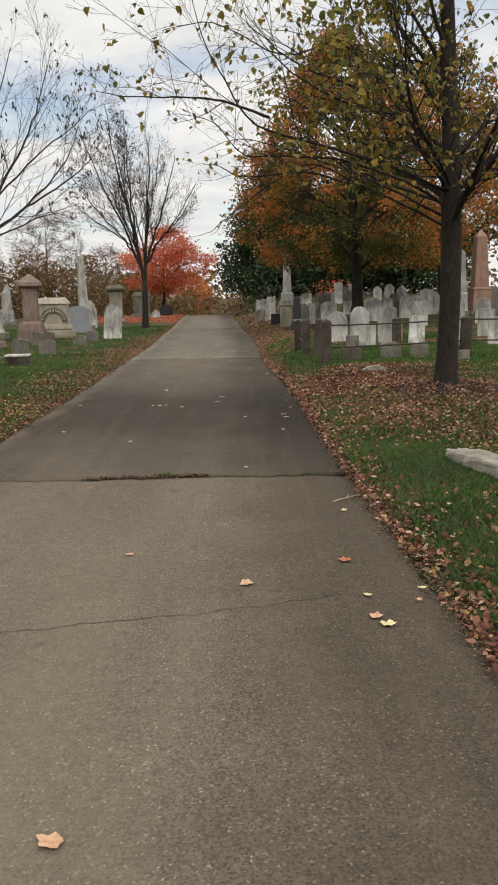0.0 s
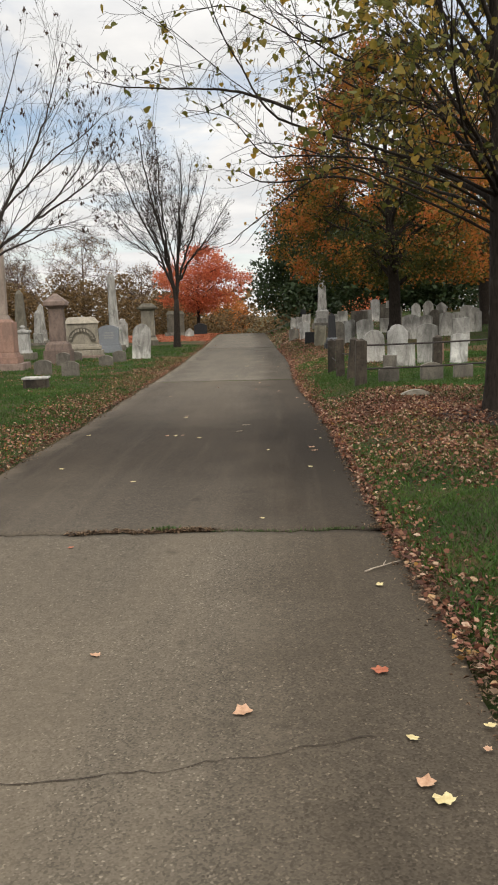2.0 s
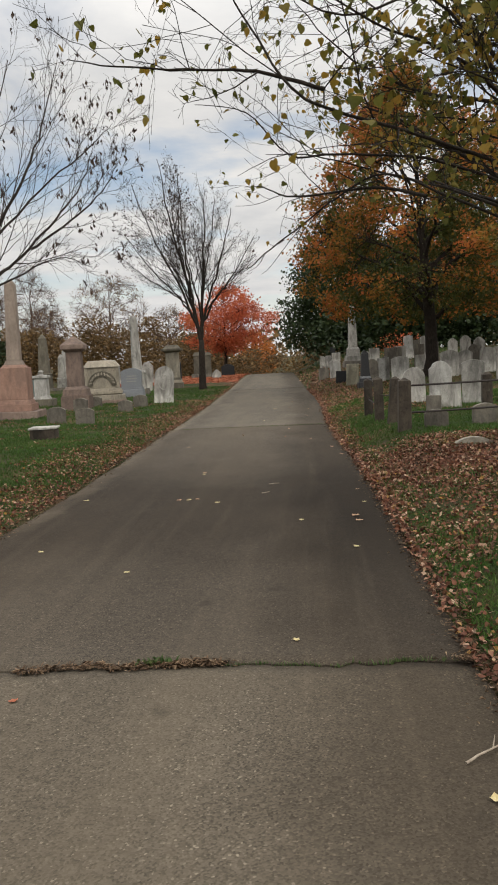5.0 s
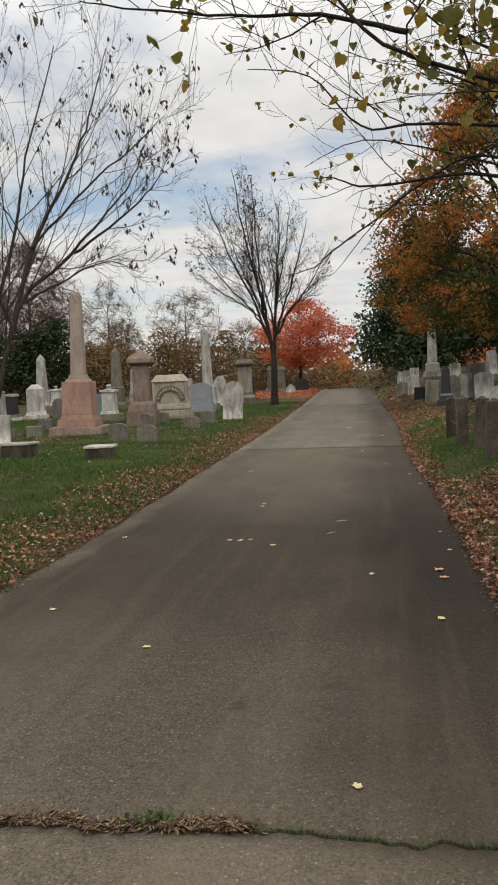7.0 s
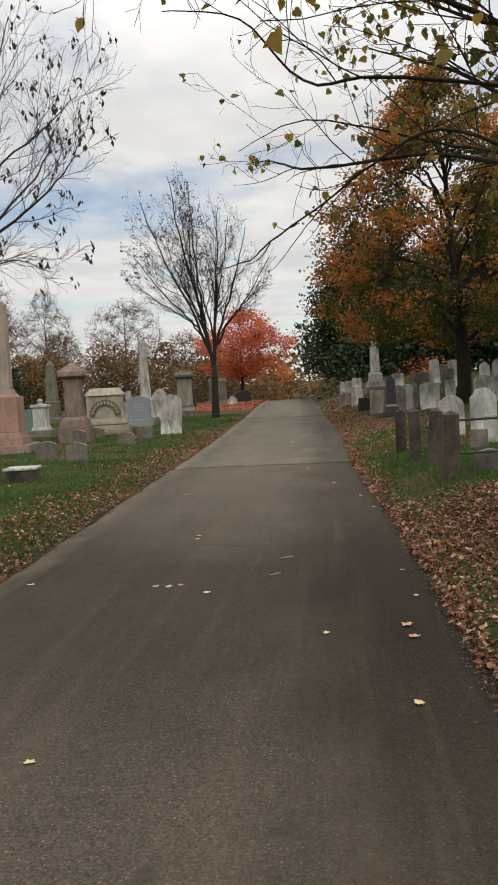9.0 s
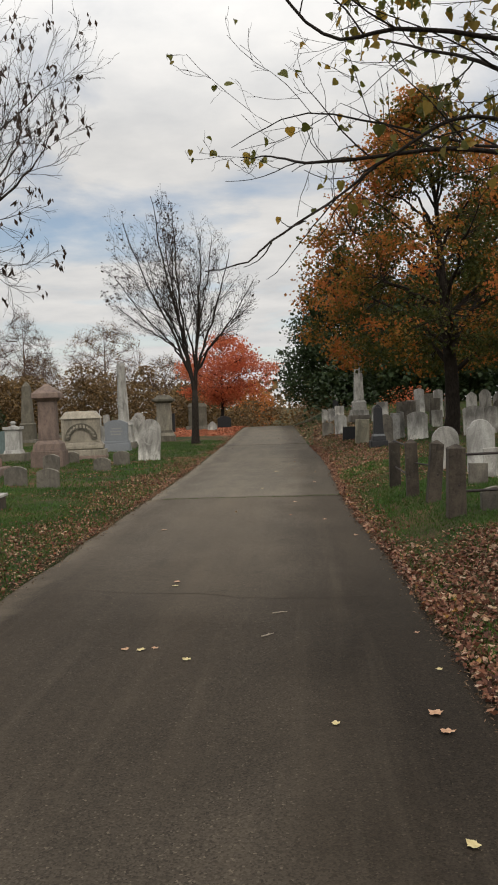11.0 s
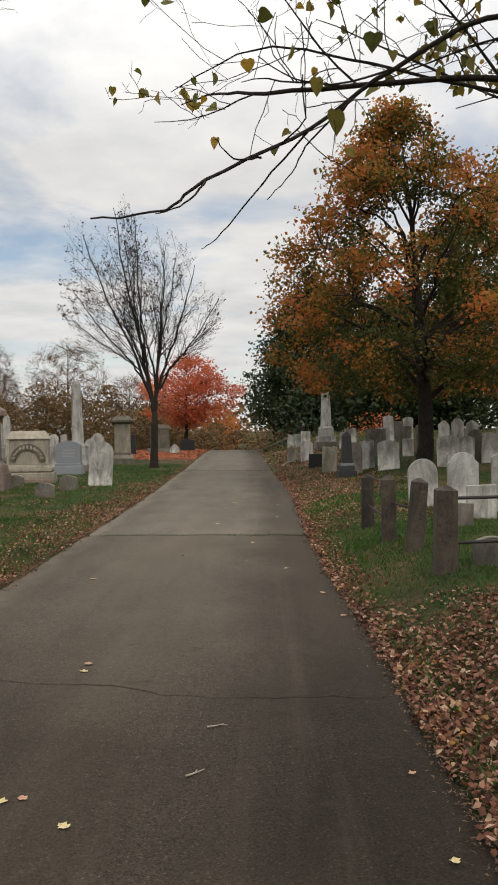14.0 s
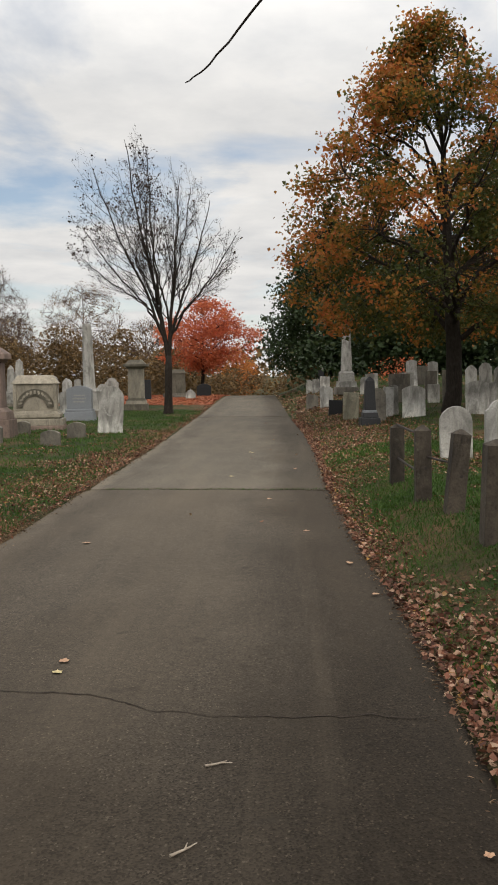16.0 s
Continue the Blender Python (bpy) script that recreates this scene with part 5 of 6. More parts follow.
# leaning white marble tablet with a carved oval
t = headstone(-5.28, 33.0, 0.70, 1.34, "arch", MARBLE, "leaning white marble headstone with a carved wreath and grey stains", 0.1, 8, (-3, 3.5), 0, None, 5, "white headstone by the road")
wreath = bmesh.new()
for k in range(24):
    a = 2 * math.pi * k / 24
    bmesh.ops.create_icosphere(wreath, subdivisions=1, radius=0.024, matrix=Matrix.Translation((0.19 * math.cos(a), -0.05, 0.78 + 0.26 * math.sin(a))) @ Matrix.Diagonal((1, 0.45, 1, 1)))
part("wreath", wreath, MARBLE, t, "carved oval wreath")

LEFT_STONES = (
    (-6.75, 24.9, 0.50, 0.44, "segment", GREY_STONE, "low grey footstone with a curved top in the grass", 0.12),
    (-5.75, 24.1, 0.48, 0.42, "segment", GREY_STONE, "low grey footstone with a pale curved top", 0.12),
    (-7.35, 29.4, 0.46, 0.47, "segment", GREY_STONE, "small grey footstone before the pillar", 0.12),
    (-5.75, 28.8, 0.46, 0.36, "segment", GREY_STONE, "small brownish footstone in the grass", 0.12),
    (-5.74, 31.1, 0.48, 0.42, "segment", GREY_STONE, "small grey footstone before the granite monument", 0.12),
    (-7.75, 32.9, 0.40, 0.36, "segment", GREY_STONE, "small grey footstone by the pillar", 0.12),
    (-8.45, 46.0, 0.58, 1.30, "shoulder", MARBLE, "grey shouldered marble headstone", 0.1),
    (-9.30, 48.0, 0.50, 1.10, "arch", MARBLE, "round-topped grey headstone", 0.1),
    (-11.6, 62.0, 0.85, 1.55, "shoulder", MARBLE, "broad shouldered marble headstone far back", 0.12),
    (-15.3, 62.0, 0.62, 1.72, "arch", WHITE_MARBLE, "tall white round-topped headstone far back", 0.1),
    (-14.6, 62.5, 0.62, 1.52, "arch", WHITE_MARBLE, "white round-topped headstone far back", 0.1),
    (-14.0, 63.0, 0.45, 1.50, "segment", MARBLE, "narrow marble headstone far back", 0.1),
    (-12.1, 38.5, 0.80, 1.02, "segment", GREEN_STONE, "blue-green slate headstone with a pale edge", 0.12),
    (-13.9, 38.4, 0.56, 0.90, "arch", GREY_STONE, "round-topped grey headstone", 0.1),
    (-10.6, 26.6, 0.50, 0.30, "flat", GREY_STONE, "low flat grey marker", 0.2),
    (-9.95, 27.0, 0.46, 0.34, "flat", GREY_STONE, "low square grey marker", 0.2),
    (-10.9, 30.0, 0.46, 0.38, "flat", GREY_STONE, "low grey marker behind others", 0.16),
    (-9.55, 24.2, 0.34, 0.80, "flat", MARBLE, "narrow upright marble headstone", 0.1),
    (-9.9, 45.0, 0.45, 1.0, "segment", MARBLE, "grey headstone between monuments", 0.1),
    (-16.5, 46.0, 0.5, 1.0, "arch", MARBLE, "pale headstone among the older graves", 0.1),
    (-18.5, 50.0, 0.6, 1.3, "gothic", WHITE_MARBLE, "white pointed headstone among the older graves", 0.1),
    (-13.2, 54.0, 0.55, 1.1, "segment", MARBLE, "pale headstone far back", 0.1),
    (-9.0, 56.0, 0.6, 1.3, "segment", GREY_STONE, "grey headstone far back", 0.1),
    (-10.2, 66.0, 0.9, 1.4, "flat", DARK_GRANITE, "dark granite headstone far back", 0.2),
    (-7.2, 76.0, 1.15, 1.0, "segment", DARK_GRANITE, "dark granite headstone below the red maple", 0.3),
    (-7.3, 68.0, 0.7, 0.7, "gothic", MARBLE, "small pale headstone under the bare tree", 0.2),
)
for k, (x, y, w, h, style, mat, label, d) in enumerate(LEFT_STONES):
    headstone(x, y, w, h, style, mat, label, d, lean_rng.uniform(-2, 12), (lean_rng.uniform(-2, 2), lean_rng.uniform(-1.5, 1.5)), 0, None, k, "headstones on the flat lawn")


def ledger(x, y, w, d, h, label):
    t = thing("ledger_stone", x, y, height(x, y) - 0.02, label, "grave marker", "ledger stones", 6)
    bm = block(w * 0.9, d * 0.9, h - 0.04, 0, None, 0.02)
    roughen(bm, 0.012, 0.15, x)
    part("base", bm, POST_STONE, t)
    part("top_slab", block(w, d, 0.045, h - 0.042, None, 0.012), MARBLE, t, "pale thin top slab")


ledger(-5.55, 20.2, 0.58, 0.5, 0.29, "low rough block with a pale slab top")
ledger(-7.6, 20.9, 0.72, 0.5, 0.34, "low rough block with a pale slab top in the grass")


def urn_monument(x, y, label):
    t, z = tiers("urn_monument", x, y, label, "monument", [("plinth", 0.95, 0.3, 0.92, 1, DARK_SANDSTONE), ("die", 0.62, 0.12, 0.56, 1, WHITE_MARBLE), ("shaft", 0.5, 0.72, 0.5, 1, WHITE_MARBLE), ("cap", 0.62, 0.1, 0.6, 1, WHITE_MARBLE)], 6)
    bm = bmesh.new()
    prof = ((0.2, 0), (0.1, 0.03), (0.07, 0.07), (0.11, 0.12), (0.11, 0.16), (0.05, 0.2))
    rings = [[bm.verts.new((r * math.cos(2 * math.pi * k / 12), r * math.sin(2 * math.pi * k / 12), z + q)) for k in range(12)] for r, q in prof]
    for a, b in zip(rings, rings[1:]):
        for k in range(12):
            bm.faces.new((a[k], a[(k + 1) % 12], b[(k + 1) % 12], b[k]))
    bm.faces.new(rings[-1])
    part("urn", bm, WHITE_MARBLE, t)


urn_monument(-10.5, 35.2, "white marble pedestal with a small urn")
urn_monument(-18.6, 49.5, "white marble pedestal with a carved top far back")
tiers("scroll_headstone", -15.2, 39.0, "thick carved white marble headstone on a base", "headstone", [("base", 1.0, 0.22, 0.95, 0.5, MARBLE), ("moulding", 0.86, 0.14, 0.78, 0.5, WHITE_MARBLE), ("tablet", 0.76, 1.0, 0.74, 0.35, WHITE_MARBLE), ("crest", 0.7, 0.2, 0.3, 0.35, WHITE_MARBLE)], 6)
tiers("box_tomb", -16.6, 38.4, "dark granite box tomb on a pale base", "monument", [("foundation", 1.75, 0.16, 1.7, 0.6, MARBLE), ("plinth", 1.55, 0.14, 1.5, 0.6, GREY_STONE), ("body", 1.38, 0.78, 1.36, 0.6, DARK_GRANITE), ("lid", 1.5, 0.12, 1.4, 0.6, MARBLE)], 6)
for x, y, w, h, mat, label in ((-21.8, 55.0, 0.62, 3.3, MARBLE, "pale slender obelisk among the older graves"), (-16.8, 55.0, 0.66, 3.5, DARK_SANDSTONE, "dark grey obelisk far back"), (-16.0, 56.0, 0.46, 2.2, MARBLE, "small pale obelisk far back"),
                               (-15.3, 38.0 - 3.0, 0.72, 4.2, MARBLE, "tall pale obelisk among the older graves"), (-17.5, 62.0, 0.55, 2.7, MARBLE, "pale obelisk behind the tomb"), (8.85, 34.6, 0.34, 2.6, MARBLE, "grey marble obelisk behind the linden"), (9.7, 35.0, 0.62, 3.3, BROWNSTONE, "red-brown obelisk behind the linden")):
    tiers("obelisk", x, y, label, "monument", [("plinth", w * 1.7, 0.2, w * 1.65, 1, GREY_STONE), ("die", w * 1.25, h * 0.26, w * 1.2, 1, mat), ("cap", w * 1.3, 0.08, w * 1.1, 1, mat), ("shaft", w, h * 0.68 - 0.2, w * 0.68, 1, mat), ("tip", w * 0.68, w * 0.45, 0.04, 1, mat)], 5)
# the pale obelisk on the slope by the road
tiers("obelisk", 2.36, 48.0, "weathered pale marble obelisk on a stepped pedestal", "monument",
      [("plinth", 1.05, 0.34, 1.0, 1, GREY_STONE), ("step", 0.86, 0.26, 0.8, 1, MARBLE), ("die", 0.66, 0.36, 0.62, 1, MARBLE), ("cap", 0.66, 0.1, 0.5, 1, MARBLE), ("shaft", 0.46, 2.1, 0.31, 1, MARBLE), ("tip", 0.31, 0.16, 0.05, 1, MARBLE)], 6)
# small polished dark obelisk
tiers("obelisk", 1.92, 31.6, "small polished dark granite obelisk on a black base", "monument",
      [("plinth", 0.52, 0.22, 0.5, 1, DARK_GRANITE), ("step", 0.42, 0.14, 0.38, 1, DARK_GRANITE), ("collar", 0.34, 0.06, 0.34, 1, GRANITE), ("shaft", 0.30, 0.78, 0.23, 1, DARK_GRANITE), ("tip", 0.23, 0.1, 0.04, 1, DARK_GRANITE)], 4)
tiers("block_monument", -8.9, 72.0, "large dark block monument behind the bare tree", "monument", [("plinth", 1.9, 0.35, 1.85, 0.6, GREY_STONE), ("body", 1.45, 1.5, 1.4, 0.6, DARK_SANDSTONE), ("cap", 1.6, 0.3, 1.2, 0.6, DARK_SANDSTONE)], 5)
tiers("marker_post", 1.62, 61.0, "small dark pointed marker near the crest", "monument", [("base", 0.5, 0.3, 0.45, 1, DARK_GRANITE), ("shaft", 0.4, 0.8, 0.36, 1, DARK_GRANITE), ("tip", 0.36, 0.3, 0.04, 1, MARBLE)], 0)


# ---- things on the verge ----
def kerb_stone():
    t = thing("kerb_stone", 1.95, 6.6, height(1.95, 6.6), "pale rough stone kerb block lying in the grass", "stone", "", 0)
    bm = bmesh.new()
    box(bm, 0.26, 1.35, 0.26, -0.1)
    bmesh.ops.subdivide_edges(bm, edges=list(bm.edges), cuts=7, use_grid_fill=True)
    for v in bm.verts:
        r = max(0, abs(v.co.y) - 0.5) / 0.15
        v.co.x *= 1 - 0.3 * r
        v.co.z *= 1 - 0.25 * r
    for _ in range(4):
        bmesh.ops.smooth_vert(bm, verts=bm.verts, factor=0.5, use_axis_x=True, use_axis_y=True, use_axis_z=True)
    roughen(bm, 0.03, 0.16, 2)
    roughen(bm, 0.012, 0.05, 5)
    part("block", bm, CONCRETE, t)
    t.matrix_basis = pose(2.0, 6.75, height(1.95, 6.6) - 0.03, 0, 0, 14)


kerb_stone()


def mulch_ring():
    bm = bmesh.new()
    rings = []
    for k, (r, z) in enumerate(((0.14, 0.075), (0.36, 0.05), (0.58, 0.03), (0.78, 0.004), (0.98, -0.05))):
        ring = []
        for j in range(40):
            a = 2 * math.pi * j / 40
            rr = r * (1 + 0.12 * noise.noise(Vector((math.cos(a) * 2, math.sin(a) * 2, 0))))
            x, y = 2.85 + rr * math.cos(a), 11.9 + rr * math.sin(a)
            ring.append(bm.verts.new((rr * math.cos(a), rr * math.sin(a), height(x, y) - height(2.85, 11.9) + z + 0.02 + 0.02 * noise.noise(Vector((x * 9, y * 9, 0))))))
        rings.append(ring)
    for a, b in zip(rings, rings[1:]):
        for j in range(40):
            bm.faces.new((a[j], a[(j + 1) % 40], b[(j + 1) % 40], b[j]))
    t = thing("mulch_ring", 2.85, 11.9, height(2.85, 11.9), "dark mulch ring at the foot of the linden", "mulch")
    part("mulch", bm, MULCH, t)


mulch_ring()


def single_leaf(size, mat, seed):
    rng = random.Random(seed)
    n = 14
    bm = bmesh.new()
    c = bm.verts.new((0, 0, 0.006))
    rim = []
    for k in range(n):
        a = 2 * math.pi * k / n
        r = size * (0.62 + 0.38 * abs(math.cos(2.5 * a + 0.3))) * rng.uniform(0.8, 1.1)
        rim.append(bm.verts.new((r * math.cos(a), r * math.sin(a) * 0.8, 0.004 + rng.uniform(0, 0.25) * size * (r / size) ** 2)))
    for k in range(n):
        bm.faces.new((c, rim[k], rim[(k + 1) % n]))
    stem = [bm.verts.new(p) for p in ((-0.003, 0, 0.006), (0.003, 0, 0.006), (size * 1.5, 0.012, 0.012))]
    bm.faces.new(stem)
    me = bpy.data.meshes.new("leaf_blade")
    bm.to_mesh(me)
    bm.free()
    me.materials.append(mat)
    return me


LEAF_MESHES = {"yellow": [single_leaf(0.045, YELLOW_LEAF, s) for s in (1, 2, 3)], "tan": [single_leaf(0.05, TAN_LEAF, s) for s in (4, 5, 6)], "rust": [single_leaf(0.05, RUST_LEAF, s) for s in (7, 8, 9)]}
ROAD_LEAVES = ((0.64, 3.72, "yellow", 1.0), (-0.03, 4.33, "tan", 1.0), (-0.60, 2.18, "tan", 1.0), (0.60, 3.82, "tan", 0.85), (0.60, 4.11, "yellow", 0.6), (0.90, 4.20, "yellow", 0.6), (0.85, 4.03, "tan", 0.45), (0.55, 4.69, "rust", 1.0), (0.68, 5.86, "yellow", 0.7), (-0.74, 4.9, "tan", 0.6), (-1.33, 6.75, "rust", 0.6),
               (-0.03, 7.5, "yellow", 0.6), (-1.31, 9.05, "yellow", 0.7), (0.41, 9.62, "yellow", 0.8), (0.49, 10.66, "tan", 0.8), (0.47, 10.9, "tan", 1.0), (-2.2, 9.8, "yellow", 0.7), (-1.29, 12.08, "yellow", 0.8), (-0.95, 11.86, "yellow", 0.8), (-1.4, 12.1, "tan", 0.7),
               (-0.04, 10.78, "yellow", 0.7), (-1.38, 14.08, "yellow", 0.8), (-2.1, 17.6, "tan", 1.0), (-1.2, 12.12, "tan", 0.6), (0.57, 12.4, "tan", 0.5), (0.4, 16.75, "tan", 0.8), (0.52, 15.74, "tan", 0.7), (-1.08, 22.95, "yellow", 1.0), (-0.95, 27.0, "yellow", 0.9), (-0.05, 24.0, "tan", 0.9), (-1.0, 27.1, "yellow", 0.9),
               (-2.5, 12.3, "yellow", 0.8), (-1.39, 14.26, "tan", 0.8), (0.05, 18.2, "tan", 0.8), (-0.4, 20.5, "tan", 0.8), (0.75, 13.5, "tan", 0.7), (0.6, 11.6, "yellow", 0.6))
NAMES = {"yellow": "pale yellow fallen leaf lying on the asphalt", "tan": "dry tan fallen leaf curled on the asphalt", "rust": "rust-red fallen leaf lying on the asphalt"}
for k, (x, y, colour, s) in enumerate(ROAD_LEAVES):
    ob = new("fallen_leaf", LEAF_MESHES[colour][k % 3])
    ob.matrix_basis = pose(x, y, 0.004 + 0.012 * noise.noise(Vector((x * 0.5, y * 0.3, 0))), 0, 0, k * 77) @ Matrix.Scale(s, 4)
    tagged(ob, NAMES[colour], "leaf", "leaves on the road")


def dry_stick(x, y, turn, length, group=""):
    g = Grove(int(x * 100) + 900)
    pts, rad = g.wander((0, 0, 0.008), (1, 0, 0), length, 0.006, 0.002, 8, 0.09, 0.0)
    pts = [Vector((p.x, p.y, 0.008)) for p in pts]
    g.wood.append((pts, rad, 2, 0))
    q, r = g.wander(pts[4], (1, 0.7, 0), length * 0.35, 0.004, 0.0015, 4, 0.1, 0.0)
    g.wood.append(([Vector((p.x, p.y, 0.008)) for p in q], r, 2, 0))
    ob = new("dry_stick", g.wood_mesh("dry_stick", TWIG, 0))
    ob.matrix_basis = pose(x, y, 0.003, 0, 0, turn)
    tagged(ob, "thin pale dry stick on the asphalt", "stick", group or "sticks on the road")


dry_stick(0.62, 6.1, 38, 0.34)
dry_stick(-0.5, 12.35, 50, 0.12)
dry_stick(-0.45, 13.0, 8, 0.12)


# ---- weeds in the cracks, litter and grass ----
def scatter_land(n, seed, x0, x1, y0, y1):
    rng = np.random.default_rng(seed)
    return rng.uniform(x0, x1, n), rng.uniform(y0, y1, n), rng


def patchy(x, y, scale, seed):
    return np.array([noise.noise(Vector((a * scale, b * scale, seed))) for a, b in zip(x, y)])


def litter():
    xs, ys = [], []
    # right verge: a drift along the asphalt edge, and a wide carpet under the linden
    rng = np.random.default_rng(5)
    y = 2 + 38 * rng.uniform(0, 1, 15000) ** 1.2
    x = right_edge(y) + np.abs(rng.normal(0.0, 0.2, len(y))) - 0.03
    keep = patchy(x, y, 1.6, 31.0) + 0.5 * patchy(x, y, 5.0, 33.0) > rng.uniform(-0.75, 0.3, len(x))
    x, y = x[keep], y[keep]
    xs.append(x), ys.append(y)
    x, y, _ = scatter_land(300000, 6, 0.6, 9.5, 2.0, 27.0)
    d = x - right_edge(y)
    dens = patchy(x, y, 0.55, 1.0) * 0.9 + patchy(x, y, 2.1, 4.0) * 0.5 - 0.1
    dens += 1.5 * np.exp(-((d - 1.2) / 1.3) ** 2) * ease((y - 7.5) / 2.5) * ease((16.5 - y) / 2) - 0.1 * (y < 7.5) - 0.45 * ((y > 15.8) & (y < 22) & (d > 0.3))
    keep = (d > 0.02) & (dens > rng.uniform(-0.25, 0.75, len(x)))
    xs.append(x[keep]), ys.append(y[keep])
    x, y, _ = scatter_land(34000, 7, 0.1, 3.4, 21.0, 60.0)
    keep = (x > right_edge(y) + 0.02) & (x < right_edge(y) + 2.6 + rng.normal(0, 0.5, len(x)))
    xs.append(x[keep]), ys.append(y[keep])
    # left verge
    y = 7 + 55 * rng.uniform(0, 1, 4500) ** 1.2
    x = left_edge(y) - np.abs(rng.normal(0.0, 0.3, len(y))) + 0.02
    xs.append(x), ys.append(y)
    x, y, _ = scatter_land(160000, 8, -13, -2.6, 8.0, 34.0)
    e = left_edge(y) - x
    dens = patchy(x, y, 0.6, 7.0) + patchy(x, y, 2.0, 8.0) * 0.5 + 1.0 * np.exp(-((e - 0.5) / 0.6) ** 2) - 0.17
    keep = (e > 0.02) & (dens > rng.uniform(-0.1, 0.9, len(x)))
    xs.append(x[keep]), ys.append(y[keep])
    # strays on the asphalt
    y = rng.uniform(18, 60, 40)
    xs.append(left_edge(y) + rng.uniform(0, 1, 40) ** 0.6 * (right_edge(y) - left_edge(y))), ys.append(y)
    x, y = np.concatenate(xs), np.concatenate(ys)
    z = land(x, y) + 0.012 + np.abs(rng.normal(0, 0.012, len(x))) + 0.085 * np.clip(1 - np.hypot(x - 2.85, y - 11.9) / 0.9, 0, 1)
    whole = rng.uniform(0, 1, len(x)) < 0.35
    for pick, size, seed, plain, what in ((whole, 0.036, 9, False, "dry brown, tan and yellow leaves strewn over the verges"), (~whole, 0.046, 19, True, "crumpled brown leaf pieces strewn over the verges")):
        me = leaves_mesh("fallen_leaves", np.stack([x, y, z], -1)[pick], size, LITTER, seed, 0.0, 0.15, plain, slim=0.8 if plain else 1.0)
        tagged(new("fallen_leaves", me), what, "leaves", kind="stuff")
    x, y, _ = scatter_land(9000, 13, -3, 9, 40.0, 76.0)
    d = x - right_edge(y)
    keep = (d > 0.05) & (d < 7) & (rng.uniform(0, 1, len(x)) < np.exp(-d / 3.0))
    x, y = x[keep], y[keep]
    me = leaves_mesh("far_fallen_leaves", np.stack([x, y, land(x, y) + 0.03], -1), 0.13, LITTER, 14, 0.0, 0.6, True)
    tagged(new("far_fallen_leaves", me), "brown fallen leaves on the slope near the crest", "leaves", kind="stuff")
    # crumbs and straw along both edges of the asphalt
    y = np.concatenate([2 + 24 * rng.uniform(0, 1, 12000) ** 1.3, 7 + 24 * rng.uniform(0, 1, 8000) ** 1.2])
    x = np.where(np.arange(len(y)) < 12000, right_edge(y) + rng.normal(0.02, 0.055, len(y)), left_edge(y) - rng.normal(0.03, 0.07, len(y)))
    me = leaves_mesh("leaf_crumbs", np.stack([x, y, np.maximum(land(x, y), 0) + 0.012], -1), 0.028, STRAW, 12, 0.0, 0.8, True, slim=0.3)
    tagged(new("leaf_crumbs", me), "leaf crumbs and straw along the asphalt edges", "leaf litter", kind="stuff")
    x, y, _ = scatter_land(24000, 10, -14, -3.0, 55.0, 92.0)
    keep = x < left_edge(y) - 0.1
    x, y = x[keep], y[keep]
    me = leaves_mesh("red_fallen_leaves", np.stack([x, y, land(x, y) + 0.04], -1), 0.14, RED_LITTER, 11, 0.0, 0.8, True)
    tagged(new("red_fallen_leaves", me), "carpet of fallen red leaves below the scarlet maple", "leaves", kind="stuff")


def blades(name, x, y, z, tall, width, mat, seed, label):
    rng = np.random.default_rng(seed)
    n = len(x)
    a = rng.uniform(0, 2 * np.pi, n)
    h = tall * rng.uniform(0.5, 1.3, n)
    w = width * rng.uniform(0.6, 1.3, n)
    bx, by = rng.normal(0, 0.5, n) * h, rng.normal(0, 0.5, n) * h
    dx, dy = np.cos(a) * w / 2, np.sin(a) * w / 2
    v = np.empty((n, 5, 3))
    v[:, 0] = np.stack([x - dx, y - dy, z], -1)
    v[:, 1] = np.stack([x + dx, y + dy, z], -1)
    v[:, 2] = np.stack([x + dx * 0.8 + bx * 0.35, y + dy * 0.8 + by * 0.35, z + h * 0.6], -1)
    v[:, 3] = np.stack([x - dx * 0.8 + bx * 0.35, y - dy * 0.8 + by * 0.35, z + h * 0.6], -1)
    v[:, 4] = np.stack([x + bx, y + by, z + h], -1)
    f = np.array([(0, 1, 2), (0, 2, 3), (3, 2, 4)])
    corners = (f[None] + (np.arange(n) * 5)[:, None, None]).reshape(-1)
    tagged(new(name, quick_mesh(name, v.reshape(-1, 3), corners, 3, mat)), label, "grass", kind="stuff")


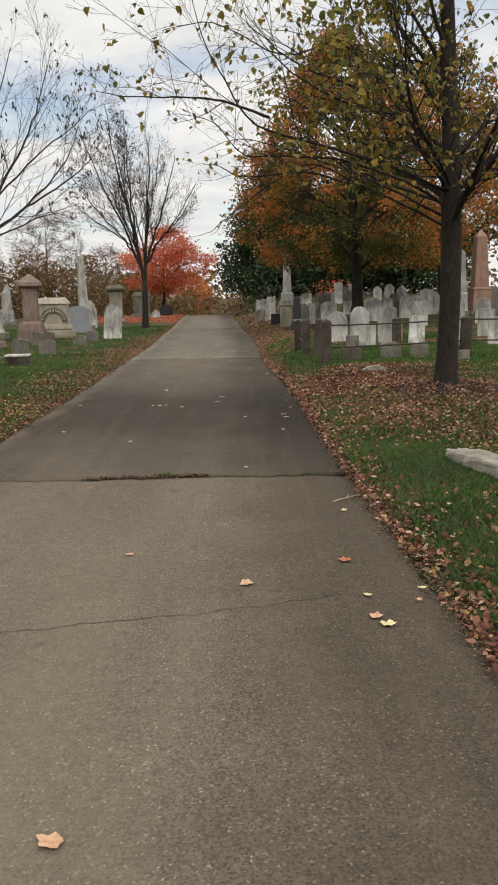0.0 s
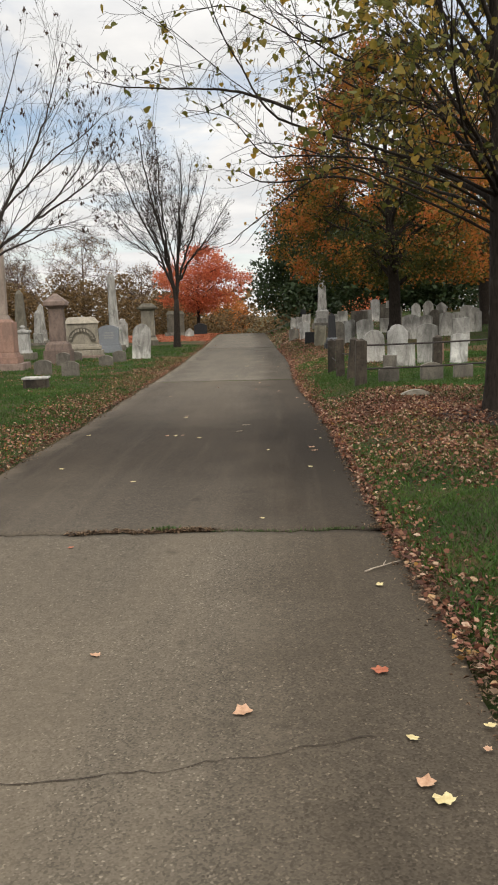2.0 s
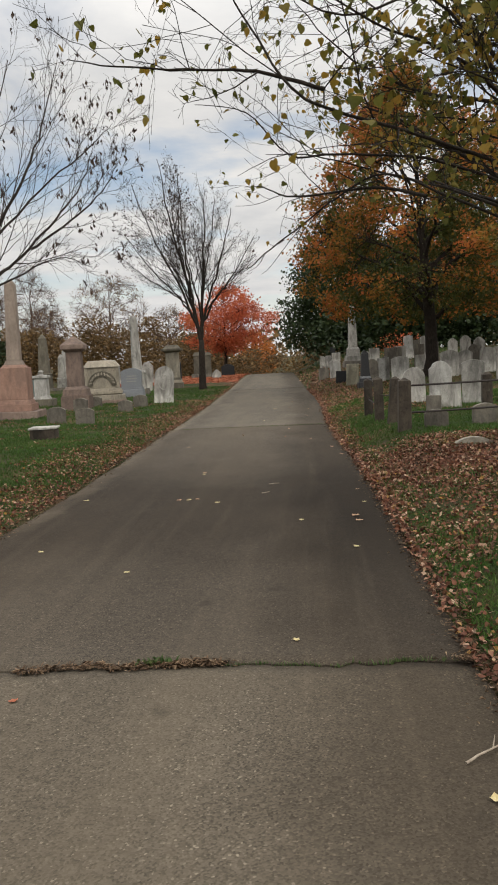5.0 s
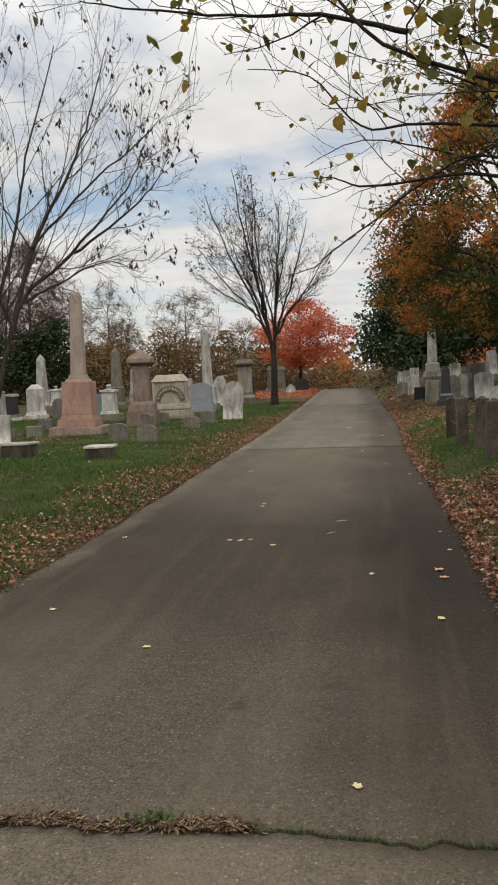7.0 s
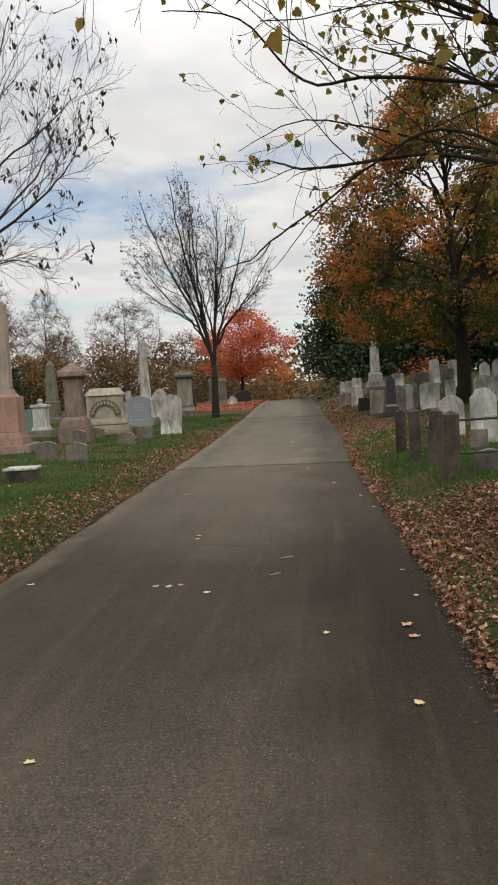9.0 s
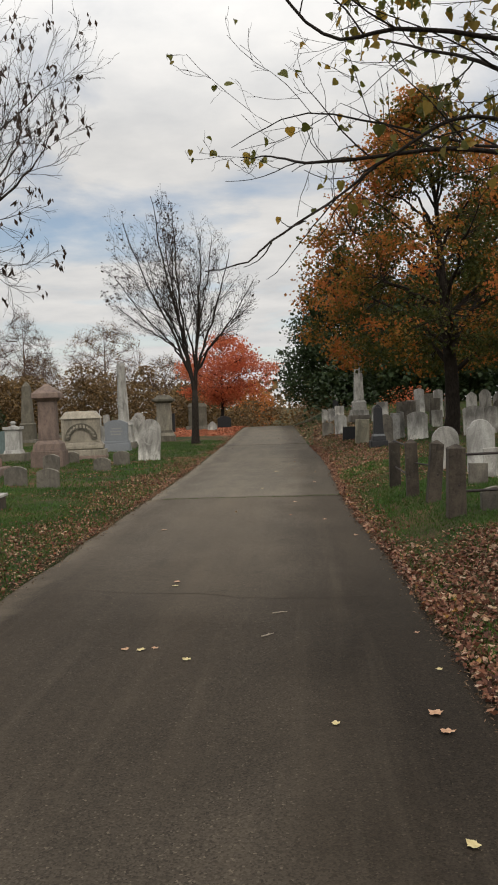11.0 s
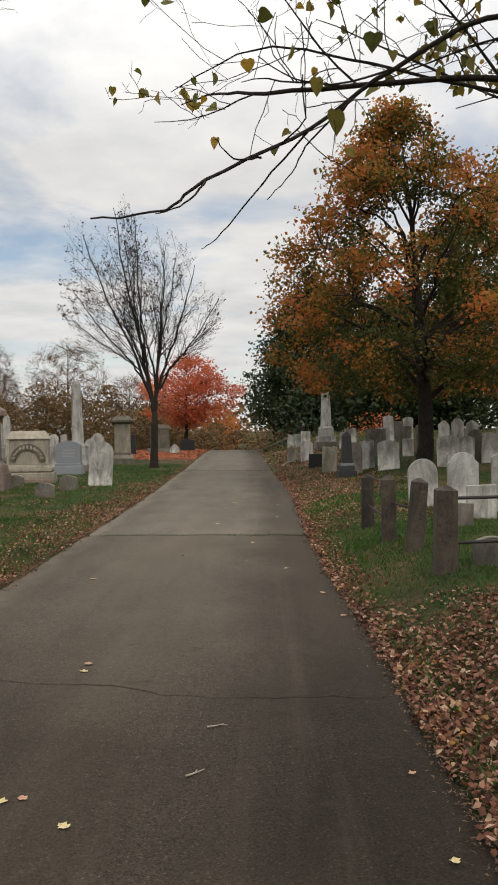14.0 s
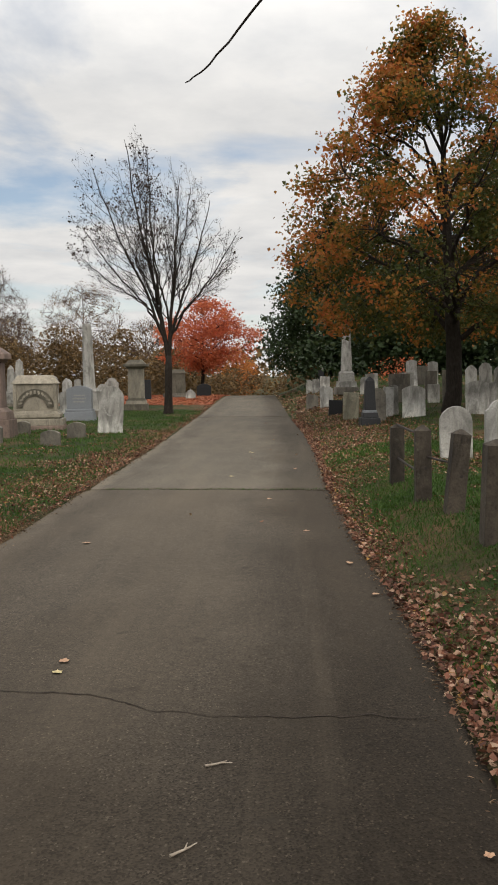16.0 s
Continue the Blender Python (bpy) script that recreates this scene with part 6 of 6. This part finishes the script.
def lawn():
    xs, ys = [], []
    for n, seed, x0, x1, y0, y1 in ((90000, 20, 0.8, 4.0, 2.5, 12.0), (95000, 21, 0.5, 6.0, 12.0, 26.0), (125000, 22, -9.0, -2.7, 7.0, 24.0), (50000, 23, -16.0, -3.0, 24.0, 48.0), (34000, 24, -1.0, 10.0, 26.0, 72.0)):
        x, y, rng = scatter_land(n, seed, x0, x1, y0, y1)
        d, e = x - right_edge(y), left_edge(y) - x
        side = np.maximum(d, e)
        dens = patchy(x, y, 0.5, 12.0) + 0.5 * patchy(x, y, 1.9, 15.0) + 0.25 + 0.2 * (e > 0)
        dens = dens - 0.45 * ((d > 0.3) & (d < 3.2) & (y > 8) & (y < 15.5))
        dens = dens + 0.5 * ((d > 0.35) & (y > 15.8) & (y < 23))
        keep = (side > 0.05 + rng.exponential(0.07, len(x))) & (dens > rng.uniform(-0.5, 0.4, len(x))) & (np.hypot(x - 2.85, y - 11.9) > 0.85)
        xs.append(x[keep]), ys.append(y[keep])
    x, y = np.concatenate(xs), np.concatenate(ys)
    far = y > 24
    z = land(x, y) - 0.01
    blades("grass", x[~far], y[~far], z[~far], 0.06, 0.0105, GRASS, 30, "short green grass with thin patches")
    blades("far_grass", x[far], y[far], z[far], 0.075, 0.022, GRASS, 31, "green lawn between the graves")


def crack_weeds():
    rng = np.random.default_rng(40)
    def along(x, wide):
        return np.array([JOINTS[1](a) for a in x]) + rng.normal(0, wide, len(x))
    x = rng.normal(-0.72, 0.05, 70)
    blades("crack_weeds", x, along(x, 0.02) + 0.02, np.full(len(x), 0.0), 0.03, 0.016, WEED, 41, "small green weed in the road crack")
    x = np.concatenate([rng.uniform(-1.45, -0.4, 900), rng.normal(-0.52, 0.07, 350), rng.normal(0.85, 0.06, 200)])
    me = leaves_mesh("crack_straw", np.stack([x, along(x, 0.016), rng.uniform(-0.004, 0.012, len(x))], -1), 0.035, STRAW, 43, 0.0, 0.8, True, slim=0.28)
    tagged(new("crack_straw", me), "dry straw and grit packed in the road crack", "straw", kind="stuff")
    x = np.concatenate([rng.uniform(-0.4, 0.85, 260), rng.normal(0.5, 0.06, 60)])
    blades("crack_grass", x, along(x, 0.006), np.full(len(x), -0.015), 0.022, 0.005, WEED, 44, "thin grass in the narrow road crack")
    x = rng.uniform(-2.8, 0.4, 420)
    y = np.array([JOINTS[2](a) for a in x]) + rng.normal(0, 0.02, len(x))
    blades("crack_weeds", x, y, np.full(len(x), -0.015), 0.025, 0.008, WEED, 42, "dry grass in the far road crack")


litter()
lawn()
crack_weeds()
